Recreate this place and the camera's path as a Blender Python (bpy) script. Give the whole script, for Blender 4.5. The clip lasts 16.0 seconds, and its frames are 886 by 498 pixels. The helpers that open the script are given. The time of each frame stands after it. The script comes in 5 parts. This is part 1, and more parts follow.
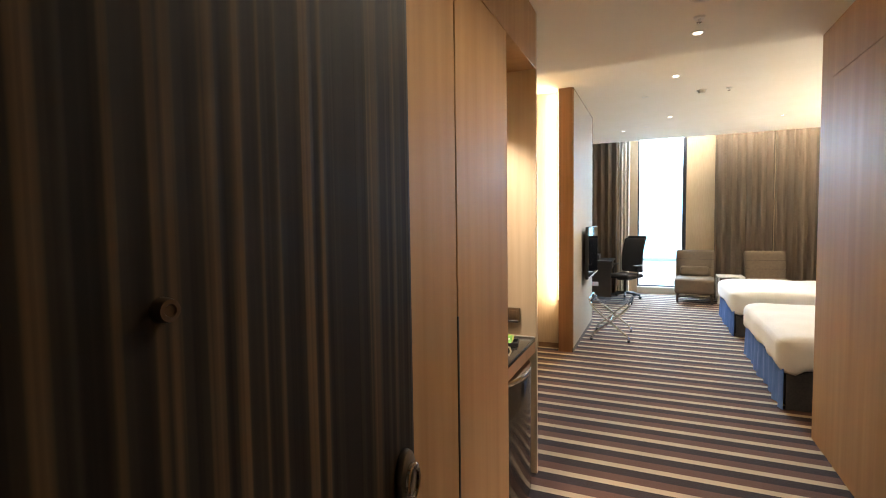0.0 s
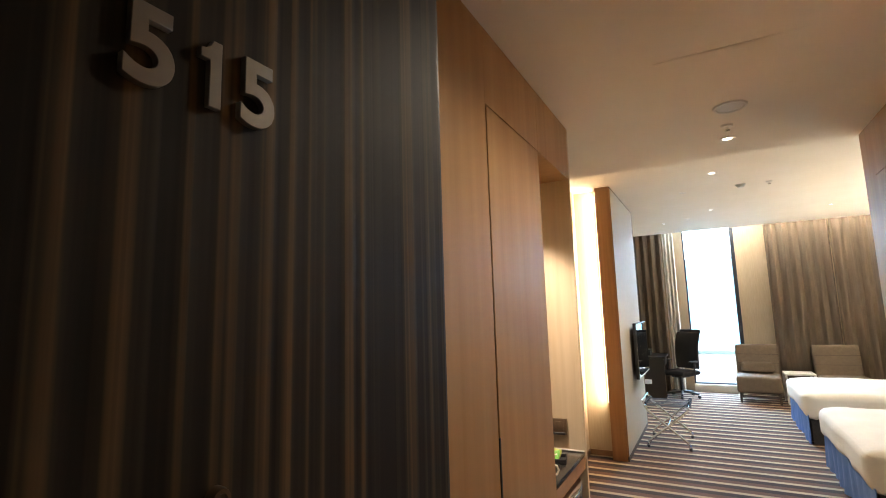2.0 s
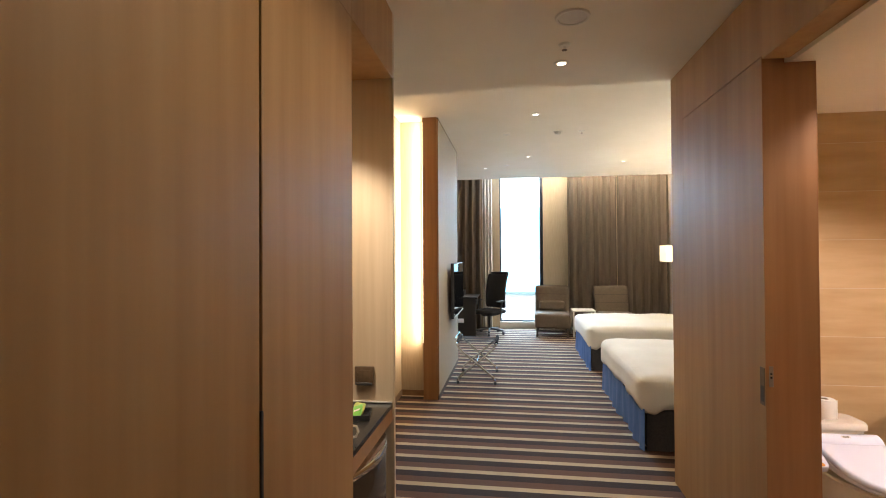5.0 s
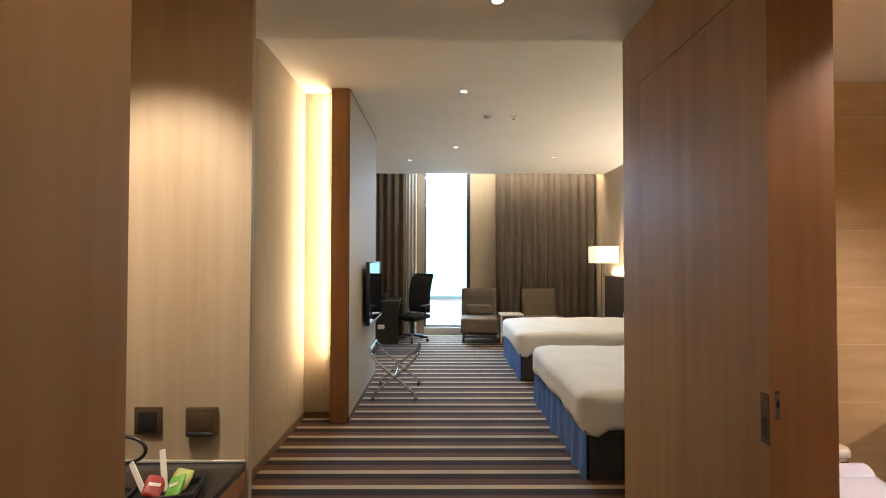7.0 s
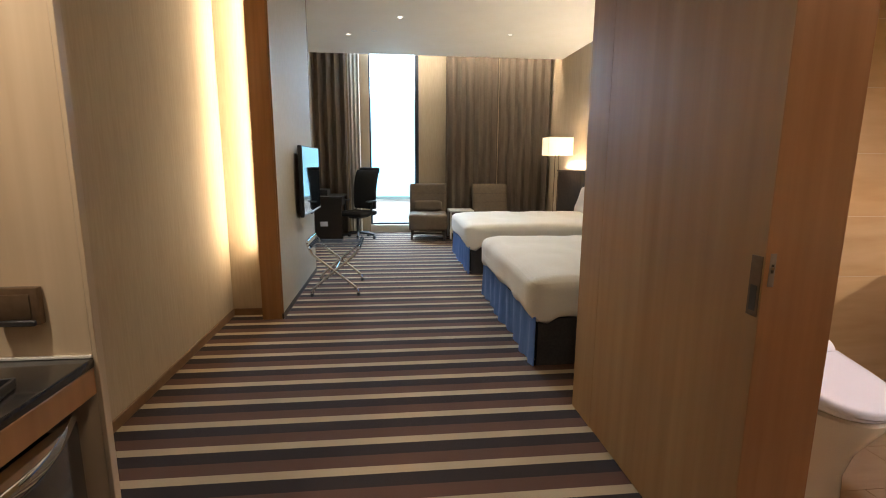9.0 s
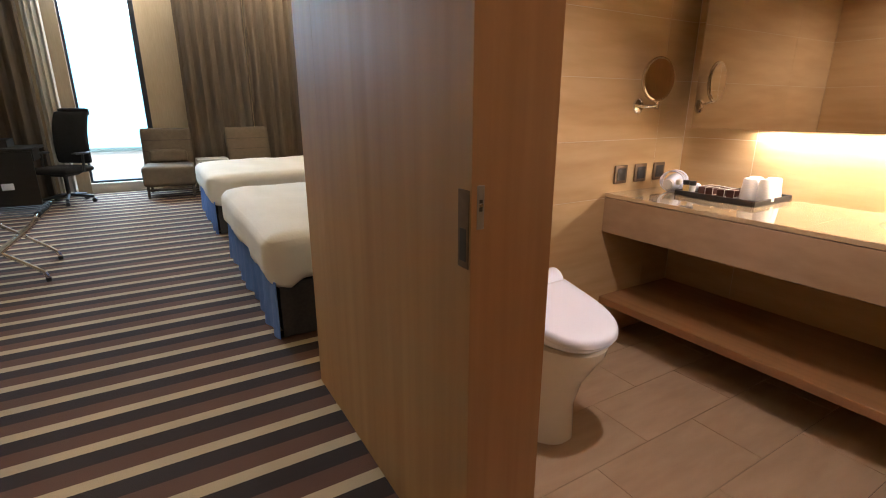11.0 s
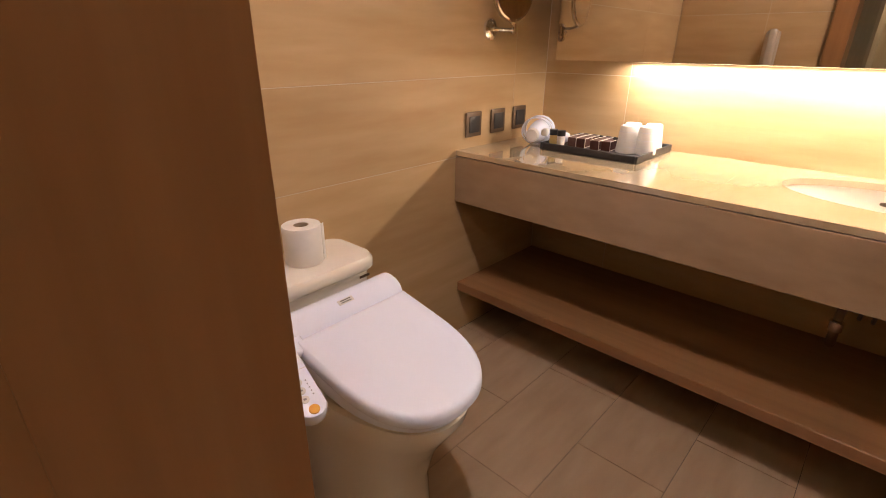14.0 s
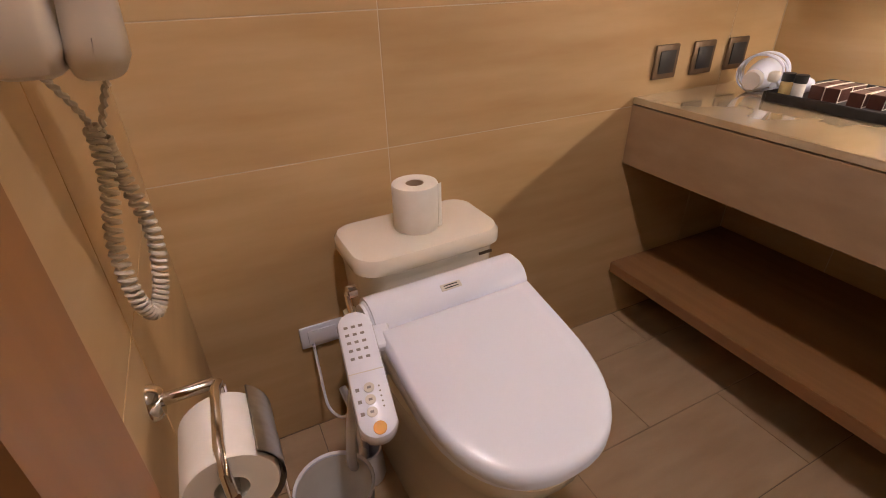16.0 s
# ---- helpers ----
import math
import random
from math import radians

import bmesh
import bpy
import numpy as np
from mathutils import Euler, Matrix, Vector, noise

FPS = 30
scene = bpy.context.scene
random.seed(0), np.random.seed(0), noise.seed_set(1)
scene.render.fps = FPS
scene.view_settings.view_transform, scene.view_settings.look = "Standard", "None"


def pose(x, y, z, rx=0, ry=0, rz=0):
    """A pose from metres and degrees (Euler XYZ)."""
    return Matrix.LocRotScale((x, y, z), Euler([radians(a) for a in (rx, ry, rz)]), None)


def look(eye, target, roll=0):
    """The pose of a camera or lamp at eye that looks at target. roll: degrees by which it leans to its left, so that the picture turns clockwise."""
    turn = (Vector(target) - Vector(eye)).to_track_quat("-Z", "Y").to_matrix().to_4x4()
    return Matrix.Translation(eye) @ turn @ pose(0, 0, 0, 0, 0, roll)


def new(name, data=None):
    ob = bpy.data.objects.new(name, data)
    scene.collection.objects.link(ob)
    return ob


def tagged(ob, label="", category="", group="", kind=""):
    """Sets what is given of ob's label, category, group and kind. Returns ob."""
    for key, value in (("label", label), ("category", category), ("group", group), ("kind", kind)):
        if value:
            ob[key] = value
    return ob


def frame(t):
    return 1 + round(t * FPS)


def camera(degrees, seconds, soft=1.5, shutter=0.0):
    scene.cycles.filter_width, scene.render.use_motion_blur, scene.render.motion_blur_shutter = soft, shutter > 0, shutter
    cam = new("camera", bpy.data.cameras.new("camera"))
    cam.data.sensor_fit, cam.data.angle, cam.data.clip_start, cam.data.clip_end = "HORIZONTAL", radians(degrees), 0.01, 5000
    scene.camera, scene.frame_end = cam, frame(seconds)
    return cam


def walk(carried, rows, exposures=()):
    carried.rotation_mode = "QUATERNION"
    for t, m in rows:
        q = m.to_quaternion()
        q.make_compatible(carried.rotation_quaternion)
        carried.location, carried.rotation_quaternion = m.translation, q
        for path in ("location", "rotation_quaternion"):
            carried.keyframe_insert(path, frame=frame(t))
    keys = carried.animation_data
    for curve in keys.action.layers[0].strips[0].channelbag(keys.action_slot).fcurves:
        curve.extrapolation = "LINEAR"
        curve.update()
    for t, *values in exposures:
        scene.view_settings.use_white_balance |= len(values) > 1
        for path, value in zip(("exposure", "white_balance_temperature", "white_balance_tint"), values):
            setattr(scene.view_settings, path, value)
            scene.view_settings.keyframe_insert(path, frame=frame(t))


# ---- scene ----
cam = camera(85.2, 16.0, soft=1.0)
PATH = [
    (0, (0.372, 0.343, 1.553), (-0.435, 2.169, 1.44), -0.8),
    (0.5, (0.371, 0.322, 1.588), (-0.49, 2.127, 1.594), -1.8),
    (1, (0.38, 0.317, 1.626), (-0.515, 2.101, 1.753), -1.7),
    (1.5, (0.402, 0.304, 1.643), (-0.523, 2.063, 1.866), -1.6),
    (2, (0.406, 0.307, 1.649), (-0.542, 2.047, 1.914), -1.6),
    (2.5, (0.409, 0.333, 1.637), (-0.545, 2.069, 1.908), -1.8),
    (3, (0.44, 0.386, 1.573), (-0.502, 2.141, 1.759), -1.9),
    (3.5, (0.462, 0.437, 1.528), (-0.397, 2.242, 1.594), -1.7),
    (4, (0.419, 0.57, 1.515), (-0.234, 2.46, 1.525), -0.8),
    (4.5, (0.327, 0.766, 1.56), (-0.093, 2.722, 1.56), -0.8),
    (4.7, (0.298, 0.814, 1.571), (-0.061, 2.782, 1.58), -0.6),
    (6.8, (0.332, 1.573, 1.511), (0.312, 3.571, 1.573), 0.0),
    (7, (0.331, 1.639, 1.497), (0.343, 3.638, 1.537), 0.1),
    (7.5, (0.335, 1.798, 1.48), (0.403, 3.796, 1.483), 0.1),
    (8, (0.325, 1.908, 1.436), (0.449, 3.903, 1.39), 0.2),
    (8.2, (0.325, 1.934, 1.403), (0.475, 3.924, 1.279), 0.2),
    (10.3, (0.718, 2.252, 1.236), (1.288, 4.102, 0.735), 0.3),
    (10.5, (0.754, 2.289, 1.231), (1.468, 4.083, 0.71), 0.3),
    (11, (0.857, 2.401, 1.222), (1.839, 4.05, 0.66), 0.0),
    (11.5, (0.944, 2.505, 1.214), (2.128, 3.992, 0.586), -0.1),
    (12, (1.022, 2.575, 1.203), (2.338, 3.922, 0.538), -0.5),
    (12.5, (1.104, 2.636, 1.182), (2.529, 3.868, 0.515), -0.6),
    (13, (1.206, 2.71, 1.176), (2.672, 3.896, 0.509), -0.4),
    (13.5, (1.332, 2.79, 1.175), (2.78, 3.979, 0.475), 0.3),
    (14, (1.436, 2.852, 1.174), (2.784, 4.105, 0.396), 0.5),
    (14.5, (1.517, 2.938, 1.156), (2.803, 4.252, 0.371), -0.6),
    (15, (1.599, 3.015, 1.136), (2.75, 4.426, 0.304), -1.8),
    (15.5, (1.654, 3.032, 1.133), (2.597, 4.529, 0.2), -1.6),
    (16, (1.682, 3.033, 1.134), (2.437, 4.59, 0.134), -1.3),
]
walk(cam, [(t, look(eye, target, roll)) for t, eye, target, roll in PATH],
     exposures=[(0, 0.82), (3.5, 0.74), (4.7, 0.50), (6.8, 0.06), (8.2, -0.08), (10.3, 0.0), (12, -0.03), (13.5, -0.03), (15, -0.40), (16, -0.36)])

# ---- world and large lights ----
world = bpy.data.worlds.new("sky")
scene.world = world
world.use_nodes = True
wn = world.node_tree.nodes
sky = wn.new("ShaderNodeTexSky")
sky.sky_type, sky.sun_disc = "NISHITA", False
sky.sun_elevation, sky.sun_rotation = radians(48), radians(200)
world.node_tree.links.new(sky.outputs[0], wn["Background"].inputs[0])
wn["Background"].inputs[1].default_value = 0.15
scene.view_settings.exposure = 0.0


def lamp(name, kind, m, energy, color, **more):
    data = bpy.data.lights.new(name, kind)
    data.energy, data.color = energy, color
    for key, value in more.items():
        if key == "size":
            data.shape, data.size, data.size_y = "RECTANGLE", value[0], value[1]
        elif key == "spot":
            data.spot_size, data.spot_blend, data.shadow_soft_size = radians(value), 0.6, 0.035
        elif key == "angle":
            data.angle = radians(value)
        elif key == "spread":
            data.spread = radians(value)
    ob = new(name, data)
    ob.matrix_world = m
    return ob


WARM = (1.0, 0.82, 0.80)
SOFTWARM = (1.0, 0.85, 0.65)
DAY = (0.52, 0.74, 1.0)
lamp("sun", "SUN", look((-10, -25, 40), (0, 0, 0)), 5.0, (1.0, 0.95, 0.88), angle=0.5)
lamp("window_daylight", "AREA", look((0.47, 14.2, 3.7), (0.47, 7.0, 0.4)), 950, DAY, size=(3.5, 1.8))
# ceiling downlights of the room and the hall, the last an unseen added fill
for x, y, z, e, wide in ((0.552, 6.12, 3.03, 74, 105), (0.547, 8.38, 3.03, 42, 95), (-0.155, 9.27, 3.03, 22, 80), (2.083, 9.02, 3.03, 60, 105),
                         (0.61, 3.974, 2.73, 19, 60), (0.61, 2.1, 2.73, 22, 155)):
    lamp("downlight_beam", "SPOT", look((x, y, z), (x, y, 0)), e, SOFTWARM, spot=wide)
# vertical strip behind the wooden edge of the television wall
lamp("cove_strip", "AREA", look((-0.70, 6.13, 1.80), (-1.4, 6.02, 1.80)), 20, (1.0, 0.82, 0.58), size=(0.03, 2.45))
# curtain pocket strip and headboard strip
lamp("pocket_strip", "AREA", look((1.9, 10.62, 3.42), (1.9, 11.0, 2.2)), 36, SOFTWARM, size=(2.9, 0.05))
lamp("headboard_strip", "AREA", pose(3.30, 8.0, 1.21, 180, 0, 0), 60, SOFTWARM, size=(0.03, 4.0))
# minibar niche spot, bathroom downlights (second an added unseen fill), strip below the mirror
lamp("niche_beam", "SPOT", look((-0.56, 2.66, 2.425), (-0.58, 3.20, 0.70)), 72, (1.0, 0.84, 0.66), spot=80)
BATH_LAMPS = ((1.93, 3.13, 76, 126), (2.30, 1.70, 3, 110))
for x, y, e, wide in BATH_LAMPS:
    lamp("bath_beam", "SPOT", look((x, y, 2.375), (x, y, 0)), e, WARM, spot=wide)
lamp("mirror_strip", "AREA", pose(3.339, 2.47, 1.116), 25, (1.0, 0.85, 0.76), size=(0.05, 2.4))


# ---- materials ----
def rgb(r, g, b):
    return (r, g, b, 1.0)


def material(name, base, rough=0.6, metal=0.0, second=None, scale=8.0, stretch=(1, 1, 1), detail=4.0, bump=0.0, bump_scale=None,
             coat=0.0, random_tint=0.0, spec=0.5, rough_var=0.0, where="Object"):
    m = bpy.data.materials.new(name)
    m.use_nodes = True
    n, l = m.node_tree.nodes, m.node_tree.links
    b = n["Principled BSDF"]
    b.inputs["Base Color"].default_value = rgb(*base)
    b.inputs["Roughness"].default_value, b.inputs["Metallic"].default_value = rough, metal
    b.inputs["Specular IOR Level"].default_value = spec
    b.inputs["Coat Weight"].default_value = coat
    b.inputs["Coat Roughness"].default_value = 0.08
    co = n.new("ShaderNodeTexCoord")
    mp = n.new("ShaderNodeMapping")
    mp.inputs["Scale"].default_value = stretch
    if where == "Position":
        geo = n.new("ShaderNodeNewGeometry")
        l.new(geo.outputs["Position"], mp.inputs[0])
    else:
        l.new(co.outputs[where], mp.inputs[0])
    if second:
        a, c = n.new("ShaderNodeTexNoise"), n.new("ShaderNodeTexNoise")
        a.inputs["Scale"].default_value, a.inputs["Detail"].default_value = scale, detail
        c.inputs["Scale"].default_value, c.inputs["Detail"].default_value = scale * 0.17, 2.0
        for t in (a, c):
            l.new(mp.outputs[0], t.inputs["Vector"])
        add = n.new("ShaderNodeMath")
        add.operation = "MULTIPLY_ADD"
        l.new(c.outputs["Fac"], add.inputs[0])
        add.inputs[1].default_value = 0.6
        l.new(a.outputs["Fac"], add.inputs[2])
        ramp = n.new("ShaderNodeValToRGB")
        ramp.color_ramp.elements[0].position, ramp.color_ramp.elements[1].position = 0.55, 1.05
        ramp.color_ramp.elements[0].color, ramp.color_ramp.elements[1].color = rgb(*base), rgb(*second)
        l.new(add.outputs[0], ramp.inputs[0])
        out = ramp.outputs[0]
        if random_tint:
            info, hsv = n.new("ShaderNodeObjectInfo"), n.new("ShaderNodeHueSaturation")
            mr = n.new("ShaderNodeMapRange")
            mr.inputs[3].default_value, mr.inputs[4].default_value = 1 - random_tint, 1 + random_tint
            l.new(info.outputs["Random"], mr.inputs[0])
            l.new(mr.outputs[0], hsv.inputs["Value"])
            l.new(out, hsv.inputs["Color"])
            out = hsv.outputs[0]
        l.new(out, b.inputs["Base Color"])
        if rough_var:
            mr2 = n.new("ShaderNodeMapRange")
            mr2.inputs[3].default_value, mr2.inputs[4].default_value = rough - rough_var, rough + rough_var
            l.new(c.outputs["Fac"], mr2.inputs[0])
            l.new(mr2.outputs[0], b.inputs["Roughness"])
    if bump:
        t, bp = n.new("ShaderNodeTexNoise"), n.new("ShaderNodeBump")
        t.inputs["Scale"].default_value, t.inputs["Detail"].default_value = bump_scale or scale, 3.0
        l.new(mp.outputs[0], t.inputs["Vector"])
        l.new(t.outputs["Fac"], bp.inputs["Height"])
        bp.inputs["Strength"].default_value, bp.inputs["Distance"].default_value = bump, 0.004
        l.new(bp.outputs[0], b.inputs["Normal"])
    return m


def glow(name, color, strength):
    m = bpy.data.materials.new(name)
    m.use_nodes = True
    b = m.node_tree.nodes["Principled BSDF"]
    b.inputs["Base Color"].default_value = rgb(*color)
    b.inputs["Emission Color"].default_value, b.inputs["Emission Strength"].default_value = rgb(*color), strength
    return m


def striped(name, axis, period, bands, rough, bump=0.0, bump_scale=300.0, wobble=0.0, soil=0.15, sheen=0.0):
    """Bands across one axis, each a (start 0..1, colour) of the period, with fibre grain over them."""
    m = bpy.data.materials.new(name)
    m.use_nodes = True
    n, l = m.node_tree.nodes, m.node_tree.links
    b = n["Principled BSDF"]
    b.inputs["Roughness"].default_value = rough
    b.inputs["Sheen Weight"].default_value = sheen
    geo, sep = n.new("ShaderNodeNewGeometry"), n.new("ShaderNodeSeparateXYZ")
    l.new(geo.outputs["Position"], sep.inputs[0])
    grain = n.new("ShaderNodeTexNoise")
    grain.inputs["Scale"].default_value, grain.inputs["Detail"].default_value = bump_scale, 2.0
    l.new(geo.outputs["Position"], grain.inputs["Vector"])
    pos = sep.outputs[axis]
    off = n.new("ShaderNodeMath")
    off.operation = "MULTIPLY_ADD"
    l.new(grain.outputs["Fac"], off.inputs[0])
    off.inputs[1].default_value = wobble
    l.new(pos, off.inputs[2])
    div, fr = n.new("ShaderNodeMath"), n.new("ShaderNodeMath")
    div.operation, fr.operation = "DIVIDE", "FRACT"
    l.new(off.outputs[0], div.inputs[0])
    div.inputs[1].default_value = period
    l.new(div.outputs[0], fr.inputs[0])
    ramp = n.new("ShaderNodeValToRGB")
    ramp.color_ramp.interpolation = "CONSTANT"
    for k, (p, c) in enumerate(bands):
        e = ramp.color_ramp.elements[k] if k < 2 else ramp.color_ramp.elements.new(p)
        e.position, e.color = p, rgb(*c)
    l.new(fr.outputs[0], ramp.inputs[0])
    big, mix, mr = n.new("ShaderNodeTexNoise"), n.new("ShaderNodeMix"), n.new("ShaderNodeMapRange")
    big.inputs["Scale"].default_value = 2.5
    l.new(geo.outputs["Position"], big.inputs["Vector"])
    addn = n.new("ShaderNodeMath")
    addn.operation = "ADD"
    l.new(big.outputs["Fac"], addn.inputs[0])
    l.new(grain.outputs["Fac"], addn.inputs[1])
    mr.inputs[1].default_value, mr.inputs[2].default_value = 0.6, 1.4
    mr.inputs[3].default_value, mr.inputs[4].default_value = 1 - soil, 1 + soil
    l.new(addn.outputs[0], mr.inputs[0])
    hsv = n.new("ShaderNodeHueSaturation")
    l.new(ramp.outputs[0], hsv.inputs["Color"])
    l.new(mr.outputs[0], hsv.inputs["Value"])
    n.remove(mix)
    l.new(hsv.outputs[0], b.inputs["Base Color"])
    if bump:
        bp = n.new("ShaderNodeBump")
        bp.inputs["Strength"].default_value, bp.inputs["Distance"].default_value = bump, 0.003
        l.new(grain.outputs["Fac"], bp.inputs["Height"])
        l.new(bp.outputs[0], b.inputs["Normal"])
    return m


def zebra(name):
    """Dark veneer with uneven upright streaks."""
    m = bpy.data.materials.new(name)
    m.use_nodes = True
    n, l = m.node_tree.nodes, m.node_tree.links
    b = n["Principled BSDF"]
    b.inputs["Roughness"].default_value, b.inputs["Specular IOR Level"].default_value = 0.62, 0.3
    geo = n.new("ShaderNodeNewGeometry")
    ramps = []
    for k, (sc, lo, hi) in enumerate(((38.0, 0.45, 0.63), (130.0, 0.4, 0.7), (9.0, 0.35, 0.65))):
        mp, t, r = n.new("ShaderNodeMapping"), n.new("ShaderNodeTexNoise"), n.new("ShaderNodeMapRange")
        mp.inputs["Scale"].default_value = (1, 1, 0.004)
        t.inputs["Scale"].default_value, t.inputs["Detail"].default_value = sc, 1.5
        l.new(geo.outputs["Position"], mp.inputs[0])
        l.new(mp.outputs[0], t.inputs["Vector"])
        r.inputs[1].default_value, r.inputs[2].default_value = lo, hi
        l.new(t.outputs["Fac"], r.inputs[0])
        ramps.append(r)
    a = n.new("ShaderNodeMath")
    a.operation = "MULTIPLY_ADD"
    l.new(ramps[0].outputs[0], a.inputs[0])
    a.inputs[1].default_value = 0.6
    c = n.new("ShaderNodeMath")
    c.operation = "MULTIPLY"
    c.inputs[1].default_value = 0.18
    l.new(ramps[1].outputs[0], c.inputs[0])
    l.new(c.outputs[0], a.inputs[2])
    d = n.new("ShaderNodeMath")
    d.operation = "MULTIPLY_ADD"
    l.new(ramps[2].outputs[0], d.inputs[0])
    d.inputs[1].default_value = 0.15
    l.new(a.outputs[0], d.inputs[2])
    ramp = n.new("ShaderNodeValToRGB")
    el = ramp.color_ramp.elements
    el[0].position, el[0].color = 0.15, rgb(0.014, 0.012, 0.011)
    el[1].position, el[1].color = 0.85, rgb(0.175, 0.115, 0.058)
    e = el.new(0.5)
    e.color = rgb(0.042, 0.034, 0.024)
    l.new(d.outputs[0], ramp.inputs[0])
    l.new(ramp.outputs[0], b.inputs["Base Color"])
    bp = n.new("ShaderNodeBump")
    bp.inputs["Strength"].default_value, bp.inputs["Distance"].default_value = 0.25, 0.002
    l.new(ramps[0].outputs[0], bp.inputs["Height"])
    l.new(bp.outputs[0], b.inputs["Normal"])
    return m


oak = material("oak_veneer", (0.355, 0.20, 0.082), 0.54, second=(0.45, 0.28, 0.13), scale=14, stretch=(1, 1, 0.045), bump=0.05,
               bump_scale=90, where="Position", rough_var=0.06, spec=0.33)
oak_pale = material("pale_oak_veneer", (0.47, 0.37, 0.25), 0.45, second=(0.58, 0.475, 0.34), scale=20, stretch=(1, 1, 0.05), bump=0.05,
                    bump_scale=80, where="Position")
oak_edge = material("oak_lipping", (0.30, 0.145, 0.055), 0.42, second=(0.37, 0.19, 0.08), scale=30, stretch=(1, 1, 0.04), where="Position")
shelf_wood = material("shelf_oak", (0.25, 0.125, 0.052), 0.5, second=(0.33, 0.175, 0.08), scale=22, stretch=(1, 0.06, 1), where="Position")
paint_ceiling = material("ceiling_paint", (0.80, 0.76, 0.68), 0.85, second=(0.83, 0.79, 0.72), scale=3, bump=0.04, bump_scale=160)
wallpaper = material("beige_wallpaper", (0.45, 0.355, 0.24), 0.75, second=(0.51, 0.41, 0.285), scale=60, stretch=(1, 1, 0.1), bump=0.12, bump_scale=220)
panel_fabric = material("grey_panel", (0.40, 0.365, 0.29), 0.75, second=(0.45, 0.41, 0.33), scale=120, bump=0.15, bump_scale=300)
carpet_mat = striped("striped_carpet", 1, 0.2232, [(0.0, (0.105, 0.047, 0.030)), (0.14, (0.024, 0.013, 0.011)), (0.52, (0.44, 0.345, 0.225)), (0.764, (0.105, 0.047, 0.030))], 0.95,
                     bump=0.6, wobble=0.004, soil=0.22)
stone = material("limestone_tile", (0.475, 0.317, 0.153), 0.34, second=(0.59, 0.428, 0.235), scale=5, stretch=(0.5, 0.5, 3.2), detail=6, where="Position",
                 random_tint=0.04, rough_var=0.08)
floor_stone = material("floor_tile", (0.38, 0.267, 0.168), 0.34, second=(0.46, 0.34, 0.222), scale=6, stretch=(0.7, 3.0, 1), detail=6, where="Position",
                       random_tint=0.05, rough_var=0.08)
grout = material("pale_grout", (0.62, 0.53, 0.38), 0.85, second=(0.68, 0.60, 0.46), scale=40)
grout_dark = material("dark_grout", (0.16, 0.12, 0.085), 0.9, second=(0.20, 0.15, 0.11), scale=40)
marble = material("cream_marble", (0.44, 0.33, 0.19), 0.05, second=(0.53, 0.42, 0.27), scale=4, stretch=(0.7, 2.2, 1.6), detail=7, where="Position", coat=1.0)
# apron marble: base colour darkened to stand for less light on that face
apron_stone_shaded = material("shaded_apron_marble", (0.30, 0.195, 0.11), 0.3, second=(0.385, 0.265, 0.16), scale=4, stretch=(0.7, 2.0, 5.0), detail=7, where="Position")
ceramic = material("white_ceramic", (0.80, 0.75, 0.64), 0.08, second=(0.82, 0.77, 0.67), scale=3, coat=0.4)
plastic_white = material("white_plastic", (0.78, 0.82, 0.95), 0.22, second=(0.80, 0.84, 0.96), scale=4)
plastic_grey = material("pale_grey_plastic", (0.62, 0.60, 0.57), 0.35, second=(0.66, 0.64, 0.60), scale=30)
chrome = material("chrome", (0.75, 0.74, 0.72), 0.10, 1.0, second=(0.82, 0.81, 0.80), scale=30, rough_var=0.04)
steel = material("brushed_steel", (0.27, 0.255, 0.235), 0.34, 1.0, second=(0.36, 0.34, 0.315), scale=60, stretch=(1, 1, 0.1))
black = material("black_plastic", (0.018, 0.018, 0.02), 0.45, second=(0.028, 0.028, 0.03), scale=40)
black_fabric = material("black_mesh_fabric", (0.008, 0.009, 0.011), 0.85, second=(0.016, 0.016, 0.020), scale=200, bump=0.4, bump_scale=400)
bronze = material("bronze_plate", (0.12, 0.08, 0.048), 0.38, 0.4, second=(0.16, 0.11, 0.07), scale=50)
dark_wood = material("dark_wood", (0.038, 0.026, 0.020), 0.55, second=(0.07, 0.048, 0.034), scale=20, stretch=(0.1, 1, 1))
linen = material("white_linen", (0.82, 0.79, 0.72), 0.85, second=(0.86, 0.83, 0.77), scale=5, bump=0.25, bump_scale=60)
pillow_linen = material("pillow_linen", (0.80, 0.77, 0.72), 0.85, second=(0.84, 0.82, 0.78), scale=5, bump=0.2, bump_scale=50)
skirt_blue = material("blue_bed_skirt", (0.11, 0.235, 0.66), 0.8, second=(0.15, 0.30, 0.74), scale=40, stretch=(1, 1, 0.2), bump=0.2, bump_scale=180)
skirt_dark = material("charcoal_bed_base", (0.045, 0.042, 0.045), 0.9, second=(0.065, 0.06, 0.06), scale=60)
drape = material("taupe_drape", (0.102, 0.078, 0.058), 0.85, second=(0.134, 0.104, 0.079), scale=50, stretch=(1, 1, 0.05), bump=0.2, bump_scale=250)
sheer = material("sheer_curtain", (0.74, 0.70, 0.63), 0.9, second=(0.80, 0.76, 0.69), scale=60, stretch=(1, 1, 0.05))
taupe = material("taupe_upholstery", (0.118, 0.091, 0.065), 0.9, second=(0.155, 0.122, 0.09), scale=140, bump=0.3, bump_scale=350)
zebrano = zebra("zebrano_veneer")
desk_wood = material("black_oak", (0.007, 0.0055, 0.005), 0.55, second=(0.013, 0.010, 0.009), scale=20, stretch=(0.1, 1, 1))
